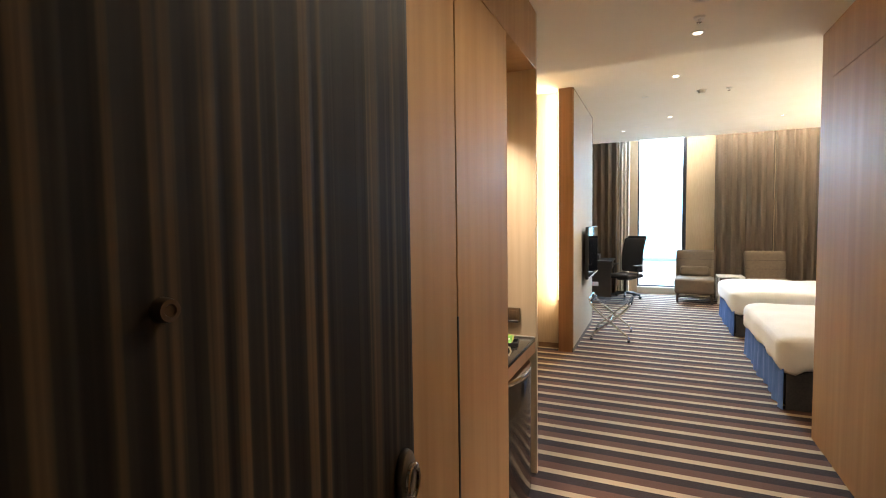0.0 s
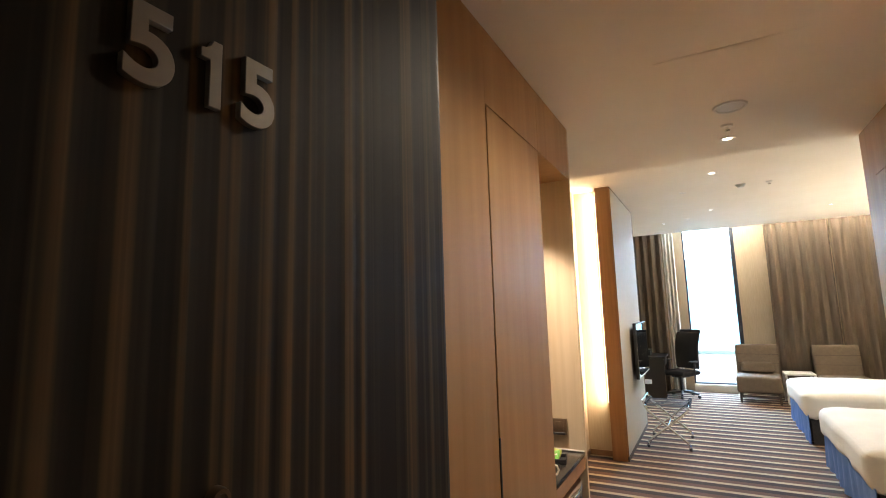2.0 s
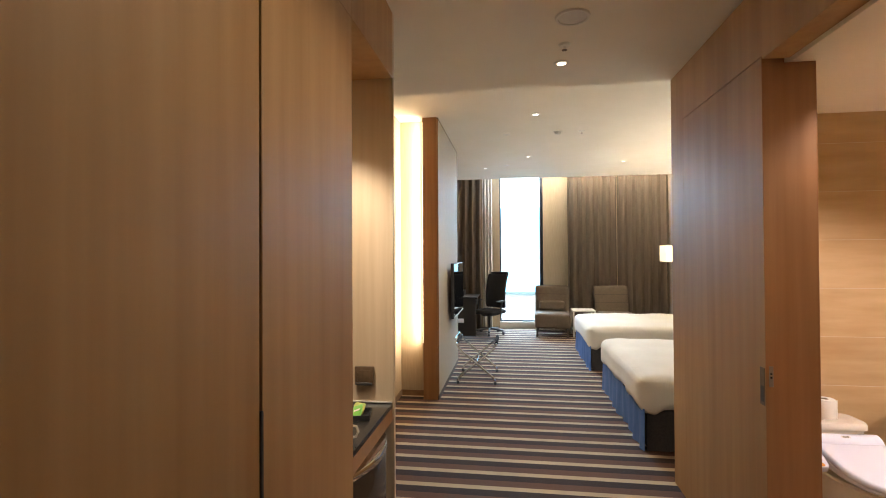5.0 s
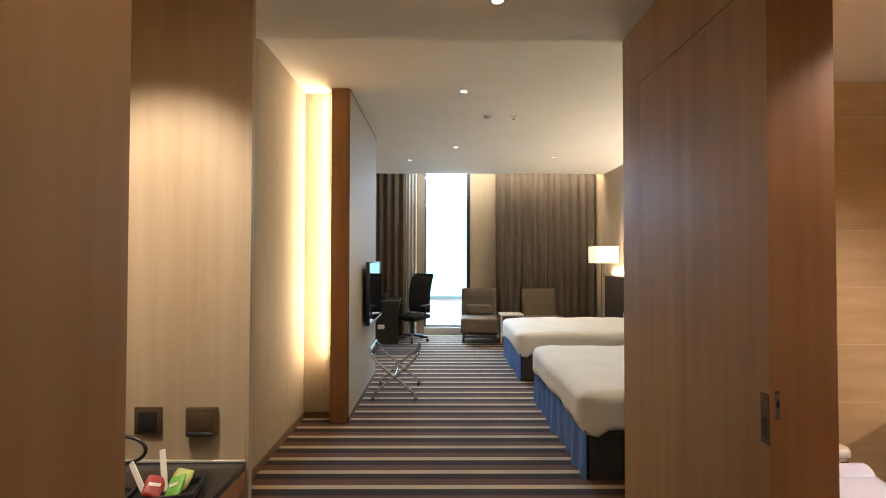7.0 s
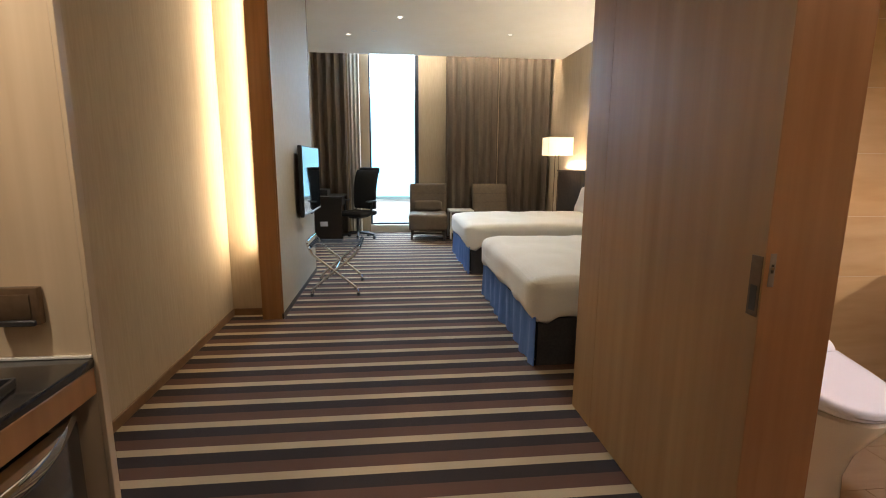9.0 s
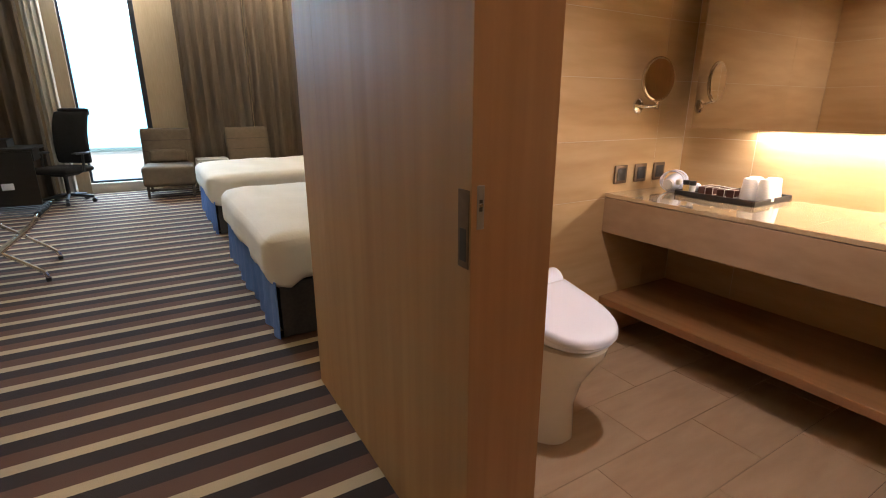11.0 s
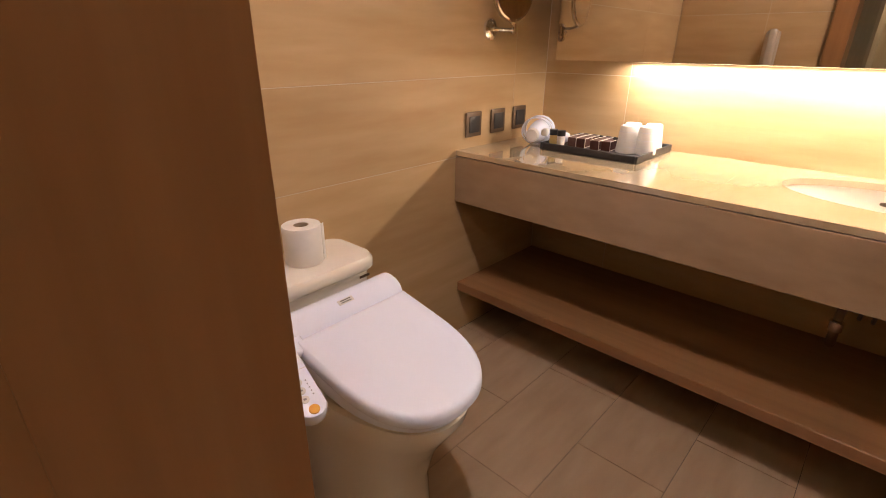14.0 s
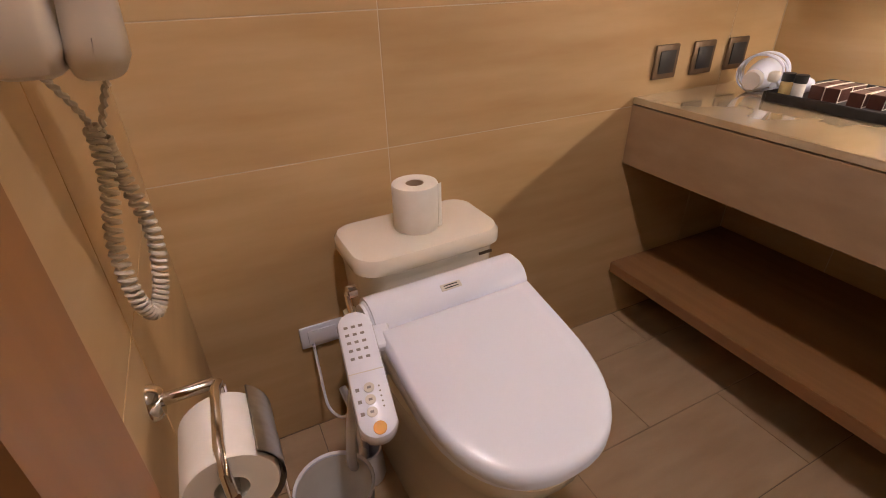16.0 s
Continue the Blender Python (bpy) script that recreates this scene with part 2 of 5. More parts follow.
base_wood = material("dark_baseboard", (0.17, 0.092, 0.042), 0.5, second=(0.22, 0.125, 0.06), scale=20)


# ---- building helpers ----
def bm_box(lo, hi, bevel=0.0, seg=1, bm=None):
    bm = bm or bmesh.new()
    c = [(a + b) / 2 for a, b in zip(lo, hi)]
    d = [max(b - a, 1e-4) for a, b in zip(lo, hi)]
    made = bmesh.ops.create_cube(bm, size=1, matrix=Matrix.Translation(c) @ Matrix.Diagonal((*d, 1)))
    if bevel:
        edges = list({e for v in made["verts"] for e in v.link_edges})
        bmesh.ops.bevel(bm, geom=edges, offset=min(bevel, min(d) * 0.45), segments=seg, affect="EDGES", profile=0.5)
    return bm


def bm_cyl(p, q, r0, r1=None, seg=20, bm=None, cap=True):
    bm = bm or bmesh.new()
    p, q = Vector(p), Vector(q)
    m = Matrix.Translation((p + q) / 2) @ (q - p).to_track_quat("Z", "Y").to_matrix().to_4x4()
    bmesh.ops.create_cone(bm, cap_ends=cap, segments=seg, radius1=r0, radius2=r0 if r1 is None else r1, depth=(q - p).length, matrix=m)
    return bm


def bm_lathe(profile, seg=28, centre=(0, 0, 0), bm=None, sx=1.0, sy=1.0, cap=True):
    """Turns a profile of (radius, height) round the upright axis."""
    bm = bm or bmesh.new()
    rings = []
    for r, z in profile:
        rings.append([bm.verts.new((centre[0] + sx * r * math.cos(2 * math.pi * k / seg), centre[1] + sy * r * math.sin(2 * math.pi * k / seg), centre[2] + z))
                      for k in range(seg)])
    for a, b in zip(rings, rings[1:]):
        for k in range(seg):
            bm.faces.new((a[k], a[(k + 1) % seg], b[(k + 1) % seg], b[k]))
    for ring, flip in ((rings[0], True), (rings[-1], False)) if cap else ():
        if (ring[0].co - ring[seg // 2].co).length > 1e-4:
            bm.faces.new(ring[::-1] if flip else ring)
    return bm


def bm_tube(points, r, seg=8, bm=None, closed=False):
    """A round bar along points."""
    bm = bm or bmesh.new()
    pts = [Vector(p) for p in points]
    rings, n = [], len(pts)
    up = Vector((0.13, 0.21, 0.97)).normalized()
    for k in range(n):
        a = pts[(k - 1) % n] if closed or k else pts[0]
        b = pts[(k + 1) % n] if closed or k < n - 1 else pts[-1]
        d = (b - a).normalized()
        s = d.cross(up)
        if s.length < 1e-3:
            s = d.cross(Vector((1, 0, 0)))
        s.normalize()
        u = s.cross(d)
        up = u
        rings.append([bm.verts.new(pts[k] + r * (math.cos(2 * math.pi * j / seg) * s + math.sin(2 * math.pi * j / seg) * u)) for j in range(seg)])
    pairs = list(zip(rings, rings[1:])) + ([(rings[-1], rings[0])] if closed else [])
    for a, b in pairs:
        for j in range(seg):
            bm.faces.new((a[j], a[(j + 1) % seg], b[(j + 1) % seg], b[j]))
    if not closed:
        bm.faces.new(rings[0][::-1])
        bm.faces.new(rings[-1])
    return bm


def eased(points, steps=6):
    """Points along a smooth curve through the given ones."""
    pts, out = [Vector(p) for p in points], []
    for k in range(len(pts) - 1):
        a, b, c, d = pts[max(k - 1, 0)], pts[k], pts[k + 1], pts[min(k + 2, len(pts) - 1)]
        for j in range(steps):
            u = j / steps
            out.append(0.5 * ((2 * b) + (c - a) * u + (2 * a - 5 * b + 4 * c - d) * u * u + (3 * b - a - 3 * c + d) * u ** 3))
    return out + [pts[-1]]


def bm_prism(outline, z0, z1, bevel=0.0, seg=2, bm=None):
    """An upright prism over an outline of (x, y), its rims rounded."""
    bm = bm or bmesh.new()
    low = [bm.verts.new((x, y, z0)) for x, y in outline]
    top = [bm.verts.new((x, y, z1)) for x, y in outline]
    n = len(outline)
    f0, f1 = bm.faces.new(low[::-1]), bm.faces.new(top)
    for k in range(n):
        bm.faces.new((low[k], low[(k + 1) % n], top[(k + 1) % n], top[k]))
    bmesh.ops.recalc_face_normals(bm, faces=bm.faces)
    if bevel:
        bmesh.ops.bevel(bm, geom=list(f1.edges) + list(f0.edges), offset=bevel, segments=seg, affect="EDGES", profile=0.5)
    return bm


def mesh_of(name, bm, mat, smooth=None):
    me = bpy.data.meshes.new(name)
    bmesh.ops.recalc_face_normals(bm, faces=bm.faces)
    bm.to_mesh(me)
    bm.free()
    me.materials.append(mat)
    if smooth:
        me.polygons.foreach_set("use_smooth", [True] * len(me.polygons))
        me.set_sharp_from_angle(angle=radians(smooth))
    return me


def part(name, bm, mat, parent, label="", smooth=40):
    ob = new(name, mesh_of(name, bm, mat, smooth))
    ob.parent = parent
    return tagged(ob, label)


def thing(name, at, label, category, turn=0.0, group=""):
    ob = new(name)
    ob.matrix_world = pose(at[0], at[1], at[2], 0, 0, turn)
    return tagged(ob, label, category, group)


def solid(name, bm, mat, label, category, group="", smooth=40):
    return tagged(new(name, mesh_of(name, bm, mat, smooth)), label, category, group)


def setting(name, lo, hi, mat, label="", bevel=0.0):
    return tagged(new(name, mesh_of(name, bm_box(lo, hi, bevel), mat)), label, kind="structure")


# ---- plan ----
XL, XR = -0.28, 1.386          # closet face and bathroom door face along the hall
HALL, ROOM = 2.765, 3.065      # ceilings
SOFFIT = 4.407                 # where the hall opens into the room
LEFT, HEAD = -0.95, 3.36       # side walls of the room
GLASS = 11.30                  # window plane
BX0, BX1, BY1 = 1.545, 3.325, 4.08  # bathroom: hall side, mirror side, toilet side
BATH = 2.40

YJ = 3.181                     # leading edge of the sliding door

# ---- large structure ----
setting("floor", (-1.2, -1.6, -0.12), (3.6, 11.45, -0.004), grout_dark, "concrete floor slab under carpet and tile")
carpet = bm_box((-1.0, -1.4, -0.004), (1.46, 4.4, 0.0))
bm_box((-1.0, 4.4, -0.004), (3.40, 11.2, 0.0), bm=carpet)
tagged(new("carpet", mesh_of("carpet", carpet, carpet_mat)), "beige, brown and dark purple striped carpet", kind="structure")
setting("wall_left", (LEFT - 0.15, 2.4, 0), (LEFT, 11.6, 3.6), wallpaper, "beige papered side wall")
setting("wall_head", (HEAD, SOFFIT, 0), (HEAD + 0.15, 11.6, 3.6), wallpaper, "beige papered wall behind the beds")
setting("wall_bath_far", (1.52, BY1 + 0.012, 0), (3.60, SOFFIT, 3.3), wallpaper, "thick wall between bathroom and bedroom")
setting("wall_mirror", (BX1 + 0.012, 1.0, 0), (BX1 + 0.16, BY1 + 0.01, 2.7), grout, "bathroom wall behind the mirror")
setting("wall_bath_near", (1.5455, 0.86, 0), (3.60, 0.966, 2.7), stone, "stone bathroom wall")
# hall side of the bathroom: wooden cladding beside the doorway and over it
pocket = bm_box((1.4308, YJ - 0.0012, 0), (1.5475, YJ + 0.042, 2.3995))
bm_box((1.4312, YJ + 0.042, 0), (BX0 - 0.0065, BY1 + 0.3, HALL), bm=pocket)
tagged(new("wall_door_pocket", mesh_of("wall_door_pocket", pocket, oak_edge)), "oak-clad end of the sliding door pocket", kind="structure")
setting("wall_hall_right", (XR + 0.002, -0.2, 0), (BX0, 2.15, HALL), oak, "oak-clad hall wall")
setting("wall_over_door", (XR + 0.002, 2.15, 2.42), (BX0, YJ, HALL), oak, "oak panel over the bathroom doorway")
setting("wall_over_leaf", (XR + 0.002, YJ + 0.001, 2.435), (1.431, SOFFIT, HALL), oak, "oak panel over the sliding door")
setting("wall_leaf_side", (XR + 0.002, 4.176, 0), (1.431, SOFFIT, 2.435), oak, "oak strip beside the sliding door")
setting("wall_entry_left", (-1.1, -0.05, 0), (-0.06, 0.12, HALL), oak, "wall beside the entrance door")
setting("wall_entry_right", (0.93, -0.05, 0), (XR, 0.12, HALL), oak, "wall beside the entrance door")
setting("wall_entry_top", (-0.06, -0.05, 2.42), (0.93, 0.12, HALL), oak, "wall over the entrance door")
setting("wall_corridor", (-1.2, -1.6, 0), (1.6, -1.45, HALL), wallpaper, "outer corridor wall")
setting("wall_corridor_left", (-1.2, -1.45, 0), (-1.1, 2.6, HALL), wallpaper, "outer corridor side wall")
setting("wall_corridor_right", (1.5, -1.45, 0), (1.6, -0.2, HALL), wallpaper, "outer corridor side wall")
setting("ceiling_hall", (-1.2, -1.6, HALL), (1.565, SOFFIT, HALL + 0.8), paint_ceiling, "white lowered hall ceiling")
setting("ceiling_bath", (1.5, 0.74, BATH), (3.60, BY1 + 0.01, BATH + 0.1), paint_ceiling, "white bathroom ceiling")
setting("ceiling_room", (-1.1, SOFFIT, ROOM), (HEAD + 0.15, 10.50, ROOM + 0.5), paint_ceiling, "white bedroom ceiling")
setting("ceiling_pocket", (-1.1, 10.50, 3.55), (HEAD + 0.15, 11.6, 3.7), paint_ceiling, "curtain pocket above the bedroom ceiling")
# window wall with one tall opening
setting("wall_window_left", (-1.1, 11.2, 0), (0.02, 11.45, 3.6), wallpaper, "beige pier beside the window")
setting("wall_window_right", (0.93, 11.2, 0), (HEAD + 0.15, 11.45, 3.6), wallpaper, "beige pier beside the window")
setting("wall_window_sill", (0.02, 11.2, 0), (0.93, 11.45, 0.14), paint_ceiling, "white window sill")
setting("door_casing", (1.5475, YJ - 0.0012, 0), (1.604, YJ + 0.089, 2.3995), oak_edge, "oak casing round the bathroom doorway")


def bm_soft(lo, hi, r, cuts=8, rough=0.0, freq=4.0, seed=0.0, bm=None):
    """A cushion-like block with round edges and an uneven surface."""
    own = bmesh.new()
    bm_box(lo, hi, bm=own)
    bmesh.ops.subdivide_edges(own, edges=own.edges[:], cuts=cuts, use_grid_fill=True)
    lo, hi = Vector(lo), Vector(hi)
    for v in own.verts:
        inner = Vector([min(max(v.co[k], lo[k] + min(r, (hi[k] - lo[k]) * 0.49)), hi[k] - min(r, (hi[k] - lo[k]) * 0.49)) for k in range(3)])
        d = v.co - inner
        if d.length > 1e-6:
            v.co = inner + d.normalized() * min(r, d.length if d.length < r else r)
            if rough:
                v.co += d.normalized() * rough * noise.noise(v.co * freq + Vector((seed, seed * 1.7, 0)))
    return own


def bm_curtain(x0, x1, y, z0, z1, folds, amp, seed=1, thick=0.006):
    rnd = random.Random(seed)
    n = folds * 8
    phase = [rnd.uniform(-0.6, 0.6) for _ in range(folds + 2)]
    bm = bmesh.new()
    levels = [z0 + (z1 - z0) * k / 10 for k in range(11)]
    sides = []
    for off in (0.0, thick):
        rows = []
        for z in levels:
            f = (z - z0) / (z1 - z0)
            row = []
            for k in range(n + 1):
                u = k / 8
                a = amp * (0.75 + 0.25 * (1 - f)) * (0.8 + 0.4 * abs(math.sin(phase[int(u)] * 5)))
                w = math.sin(2 * math.pi * u + phase[int(u)] * (1 - f) * 0.6)
                row.append(bm.verts.new((x0 + (x1 - x0) * (u / folds + 0.004 * math.sin(9 * u)), y + off + a * w + 0.012 * (1 - f) * math.sin(u * 1.7), z)))
            rows.append(row)
        sides.append(rows)
    for rows in sides:
        for a, b in zip(rows, rows[1:]):
            for k in range(n):
                bm.faces.new((a[k], a[k + 1], b[k + 1], b[k]))
    f, g = sides
    for k in range(n):
        bm.faces.new((f[0][k], f[0][k + 1], g[0][k + 1], g[0][k]))
        bm.faces.new((f[-1][k], f[-1][k + 1], g[-1][k + 1], g[-1][k]))
    for k in range(10):
        bm.faces.new((f[k][0], f[k + 1][0], g[k + 1][0], g[k][0]))
        bm.faces.new((f[k][-1], f[k + 1][-1], g[k + 1][-1], g[k][-1]))
    return bm


# ---- hall: entrance door ----
door = tagged(new("door_1"), "open entrance door in dark streaked veneer with room number", kind="structure")
door.matrix_world = pose(-0.03, 0.182, 0.008)
leaf = part("leaf", bm_box((-0.05, 0.0, 0.0), (0.0, 0.922, 2.40), 0.002), zebrano, door)
part("edge_seal", bm_box((-0.048, 0.9222, 0.0), (-0.002, 0.932, 2.40), 0.002), black, door, "black edge seal")
viewer = bm_lathe([(0.0, 0.010), (0.005, 0.010), (0.006, 0.0115), (0.010, 0.0115), (0.0115, 0.006), (0.0118, 0.0)], 24)
bmesh.ops.transform(viewer, matrix=pose(0.0, 0.449, 1.47, 0, 90, 0), verts=viewer.verts)
part("door_viewer", viewer, bronze, door, "dull bronze door viewer")
lock = part("lock_plate", bm_prism([(0.028 * math.cos(a), 0.055 * math.sin(a)) for a in [k * math.pi / 12 for k in range(24)]], 0, 0.014, 0.004),
            steel, door, "oval steel lock plate")
lock.matrix_local = Matrix.Translation((0.0, 0.882, 1.095)) @ Matrix(((0, 0, 1, 0), (1, 0, 0, 0), (0, 1, 0, 0), (0, 0, 0, 1)))
part("turn_ring", bm_tube([(0.020 * math.cos(k * math.pi / 10), 0.030 * math.sin(k * math.pi / 10), 0.020) for k in range(20)], 0.005, 8, closed=True), chrome, lock, "bright ring handle")


def numeral(text, at, size, parent):
    curve = bpy.data.curves.new("numeral", "FONT")
    curve.body, curve.size, curve.extrude, curve.bevel_depth, curve.offset = text, size, 0.004, 0.0007, 0.0022
    curve.align_x = "CENTER"
    tmp = bpy.data.objects.new("numeral", curve)
    scene.collection.objects.link(tmp)
    me = bpy.data.meshes.new_from_object(tmp.evaluated_get(bpy.context.evaluated_depsgraph_get()))
    bpy.data.objects.remove(tmp)
    me.materials.clear()
    me.materials.append(numeral_steel)
    ob = new("numeral", me)
    ob.parent = parent
    ob.matrix_local = Matrix.Translation(at) @ Matrix(((0, 0, 1, 0), (1, 0, 0, 0), (0, 1, 0, 0), (0, 0, 0, 1)))
    return tagged(ob, "raised grey metal numeral " + text)


numeral_steel = material("numeral_metal", (0.30, 0.285, 0.26), 0.45, 0.6, second=(0.36, 0.34, 0.31), scale=40)
for text, y in (("5", 0.362), ("5", 0.483)):
    numeral(text, (0.004, y, 1.857), 0.105, door)
one = bm_prism([(0.0075, 0.0), (0.0075, 0.0725), (-0.003, 0.0725), (-0.006, 0.066), (-0.011, 0.0615), (-0.017, 0.0600), (-0.017, 0.0500), (-0.0065, 0.0500), (-0.0065, 0.0)], -0.004, 0.004, 0.0007, 1)
ob = part("numeral", one, numeral_steel, door, "raised grey metal numeral 1")
ob.matrix_local = Matrix.Translation((0.004, 0.428, 1.857)) @ Matrix(((0, 0, 1, 0), (1, 0, 0, 0), (0, 1, 0, 0), (0, 0, 0, 1)))

# ---- hall: wardrobe and minibar cabinet ----
wardrobe = thing("wardrobe", (-0.6, 1.6, 0), "tall oak veneer wardrobe built in along the hall", "wardrobe")
ox, oy = -0.6, 1.6
part("body", bm_box((-0.93 - ox, 0.62 - oy, 0.0), (-0.302 - ox, 2.588 - oy, HALL), 0.0), oak, wardrobe)
part("door", bm_box((-0.30 - ox, 0.62 - oy, 0.01), (XL - ox, 1.936 - oy, 2.762), 0.002), oak, wardrobe)
part("door", bm_box((-0.30 - ox, 1.948 - oy, 0.01), (XL - ox, 2.588 - oy, 2.44), 0.002), oak, wardrobe)
part("top_panel", bm_box((-0.30 - ox, 1.9365 - oy, 2.444), (XL - ox, 2.588 - oy, 2.762), 0.001), oak, wardrobe)
part("pull_strip", bm_box((-0.299 - ox, 1.9365 - oy, 0.2), (XL + 0.004 - ox, 1.9475 - oy, 1.21), 0.002), black, wardrobe, "black recessed pull strip")

bar = thing("minibar_cabinet", (-0.6, 2.9, 0), "oak minibar niche cabinet with black stone top", "cabinet")
oy = 2.9
part("side_panel", bm_box((-0.93 - ox, 3.2 - oy, 0.0), (XL - 0.012 - ox, 3.224 - oy, HALL), 0.0), oak_pale, bar, "pale oak side panel")
part("edge_trim", bm_box((XL - 0.0118 - ox, 3.199 - oy, 0.0), (XL - ox, 3.224 - oy, HALL), 0.0015), oak_pale, bar)
part("back_panel", bm_box((-0.935 - ox, 2.59 - oy, 0.0), (-0.91 - ox, 3.199 - oy, 2.439), 0.0), oak_pale, bar)
part("header", bm_box((-0.93 - ox, 2.59 - oy, 2.44), (XL - ox, 3.198 - oy, HALL), 0.002), oak, bar)
part("worktop", bm_box((-0.909 - ox, 2.592 - oy, 0.822), (-0.288 - ox, 3.198 - oy, 0.846), 0.003, 2), material(
    "black_stone", (0.02, 0.019, 0.018), 0.12, second=(0.035, 0.032, 0.03), scale=90), bar, "polished black stone worktop")
part("splash_strip", bm_box((-0.905 - ox, 3.190 - oy, 0.8462), (-0.29 - ox, 3.1985 - oy, 0.853), 0.001), plastic_grey, bar, "pale joint strip")
part("front_rail", bm_box((-0.32 - ox, 2.592 - oy, 0.755), (-0.290 - ox, 3.198 - oy, 0.821), 0.002), oak_edge, bar)
tagged(new("niche_lamp", mesh_of("niche_lamp", bm_cyl((-0.56, 2.76, 2.431), (-0.56, 2.76, 2.4395), 0.03), glow("niche_lens", (1.0, 0.85, 0.6), 6.0))),
       "small round lamp recessed above the minibar", "lamp")

fridge = thing("minibar_fridge", (-0.6, 2.9, 0), "small glossy fridge with curved front below the minibar", "fridge")
part("body", bm_box((-0.9 - ox, 2.61 - oy, 0.02), (-0.335 - ox, 3.18 - oy, 0.735), 0.006), black, fridge)
arc = [(-0.332 - ox + 0.075 * math.cos(math.pi * (k / 14 - 0.5)), -0.28 + 0.56 * k / 14) for k in range(15)]
part("door", bm_prism(arc, 0.03, 0.70, 0.004), material("fridge_door_gloss", (0.10, 0.095, 0.09), 0.14, 0.75, second=(0.13, 0.125, 0.12), scale=6), fridge, "dark mirror-like curved door")
part("top_trim", bm_prism([(x + 0.004, y * 1.005) for x, y in arc], 0.702, 0.735, 0.008), chrome, fridge, "bright curved top trim")
part("plinth", bm_box((-0.88 - ox, 2.63 - oy, 0.0), (-0.36 - ox, 3.16 - oy, 0.02)), black, fridge)


def plate(name, m, w, hgt, mat, label, rocker, deep=0.009):
    """A wall plate in its own x-z plane, facing -y."""
    p = new(name)
    p.matrix_world = m
    tagged(p, label, "wall socket", "wall plates")
    part("frame", bm_box((-w / 2, -deep, -hgt / 2), (w / 2, 0, hgt / 2), 0.004, 2), mat, p)
    part("insert", bm_box((-w * 0.33, -deep - 0.0035, -hgt * 0.33), (w * 0.33, -deep + 0.0005, hgt * 0.33), 0.003, 2), black if rocker else mat, p, "dark insert")
    return p


plate("wall_socket", pose(-0.60, 3.199, 0.978), 0.088, 0.088, bronze, "dark bronze double socket above the minibar", True)
sock = plate("wall_socket", pose(-0.427, 3.199, 0.978), 0.096, 0.088, bronze, "dark bronze boxy socket cover above the minibar", False, 0.02)
part("hood", bm_box((-0.042, -0.030, -0.044), (0.042, -0.0205, -0.030), 0.003), black, sock)

# things on the minibar top
tray = thing("snack_tray", (-0.42, 2.975, 0.8465), "small black tray with tea sachets on the minibar", "tray", 12)
part("base", bm_box((-0.085, -0.055, 0), (0.085, 0.055, 0.005), 0.002), black, tray)
for a, b in (((-0.085, -0.055), (0.085, -0.049)), ((-0.085, 0.049), (0.085, 0.055)), ((-0.085, -0.049), (-0.079, 0.049)), ((0.079, -0.049), (0.085, 0.049))):
    part("rim", bm_box((a[0], a[1], 0.0052), (b[0], b[1], 0.022), 0.001), black, tray)
red_foil = material("red_foil", (0.30, 0.03, 0.025), 0.35, second=(0.42, 0.06, 0.05), scale=60)
green_foil = material("green_foil", (0.12, 0.42, 0.05), 0.35, second=(0.25, 0.60, 0.12), scale=50)
paper = material("white_paper", (0.80, 0.78, 0.72), 0.7, second=(0.84, 0.82, 0.77), scale=40)


def sachet(label, mat, m, w=0.05, hgt=0.06):
    p = solid("tea_sachet", bm_soft((-w / 2, -0.006, 0), (w / 2, 0.006, hgt), 0.006, 5, 0.003, 60), mat, label, "sachet", "sachets on the minibar")
    p.matrix_world = m
    band = part("print_bar", bm_box((-w * 0.3, -0.0075, hgt * 0.45), (w * 0.3, -0.0055, hgt * 0.6)), paper, p)
    return p


sachet("dark red foil tea sachet standing in the tray", red_foil, pose(-0.448, 2.955, 0.853, -52, 14, 20))
sachet("bright green foil tea sachet standing in the tray", green_foil, pose(-0.39, 2.955, 0.853, -48, -22, -10))
sachet("yellow and green tea sachet behind the others", material("yellow_foil", (0.55, 0.45, 0.10), 0.35, second=(0.35, 0.5, 0.12), scale=50), pose(-0.40, 2.995, 0.853, -50, 10, 5))
for x, y, a, b in ((-0.425, 2.985, -26, -22), (-0.468, 2.965, -30, -50)):
    s = solid("sugar_stick", bm_soft((-0.009, -0.003, 0), (0.009, 0.003, 0.115), 0.003, 3), paper, "white paper sugar stick leaning in the tray", "sachet", "sugar sticks")
    s.matrix_world = pose(x, y, 0.853, a, b, 0)
kettle = thing("electric_kettle", (-0.735, 3.11, 0.8465), "black electric kettle on the minibar top", "kettle")
part("body", bm_lathe([(0.0, 0.0), (0.062, 0.0), (0.066, 0.01), (0.056, 0.10), (0.045, 0.125), (0.0, 0.13)], 28), black, kettle)
part("handle", bm_tube(eased([(0.052, 0, 0.040), (0.09, 0, 0.032), (0.14, 0, 0.036), (0.172, 0, 0.055), (0.178, 0, 0.078), (0.160, 0, 0.100), (0.12, 0, 0.112), (0.08, 0, 0.105), (0.045, 0, 0.095)]), 0.0055), black, kettle)
mug = thing("mug", (-0.36, 2.70, 0.8465), "white ceramic mug on the minibar", "mug")
part("cup", bm_lathe([(0.0, 0.0), (0.032, 0.0), (0.036, 0.01), (0.037, 0.075), (0.034, 0.075), (0.033, 0.012), (0.0, 0.008)], 28), ceramic, mug)
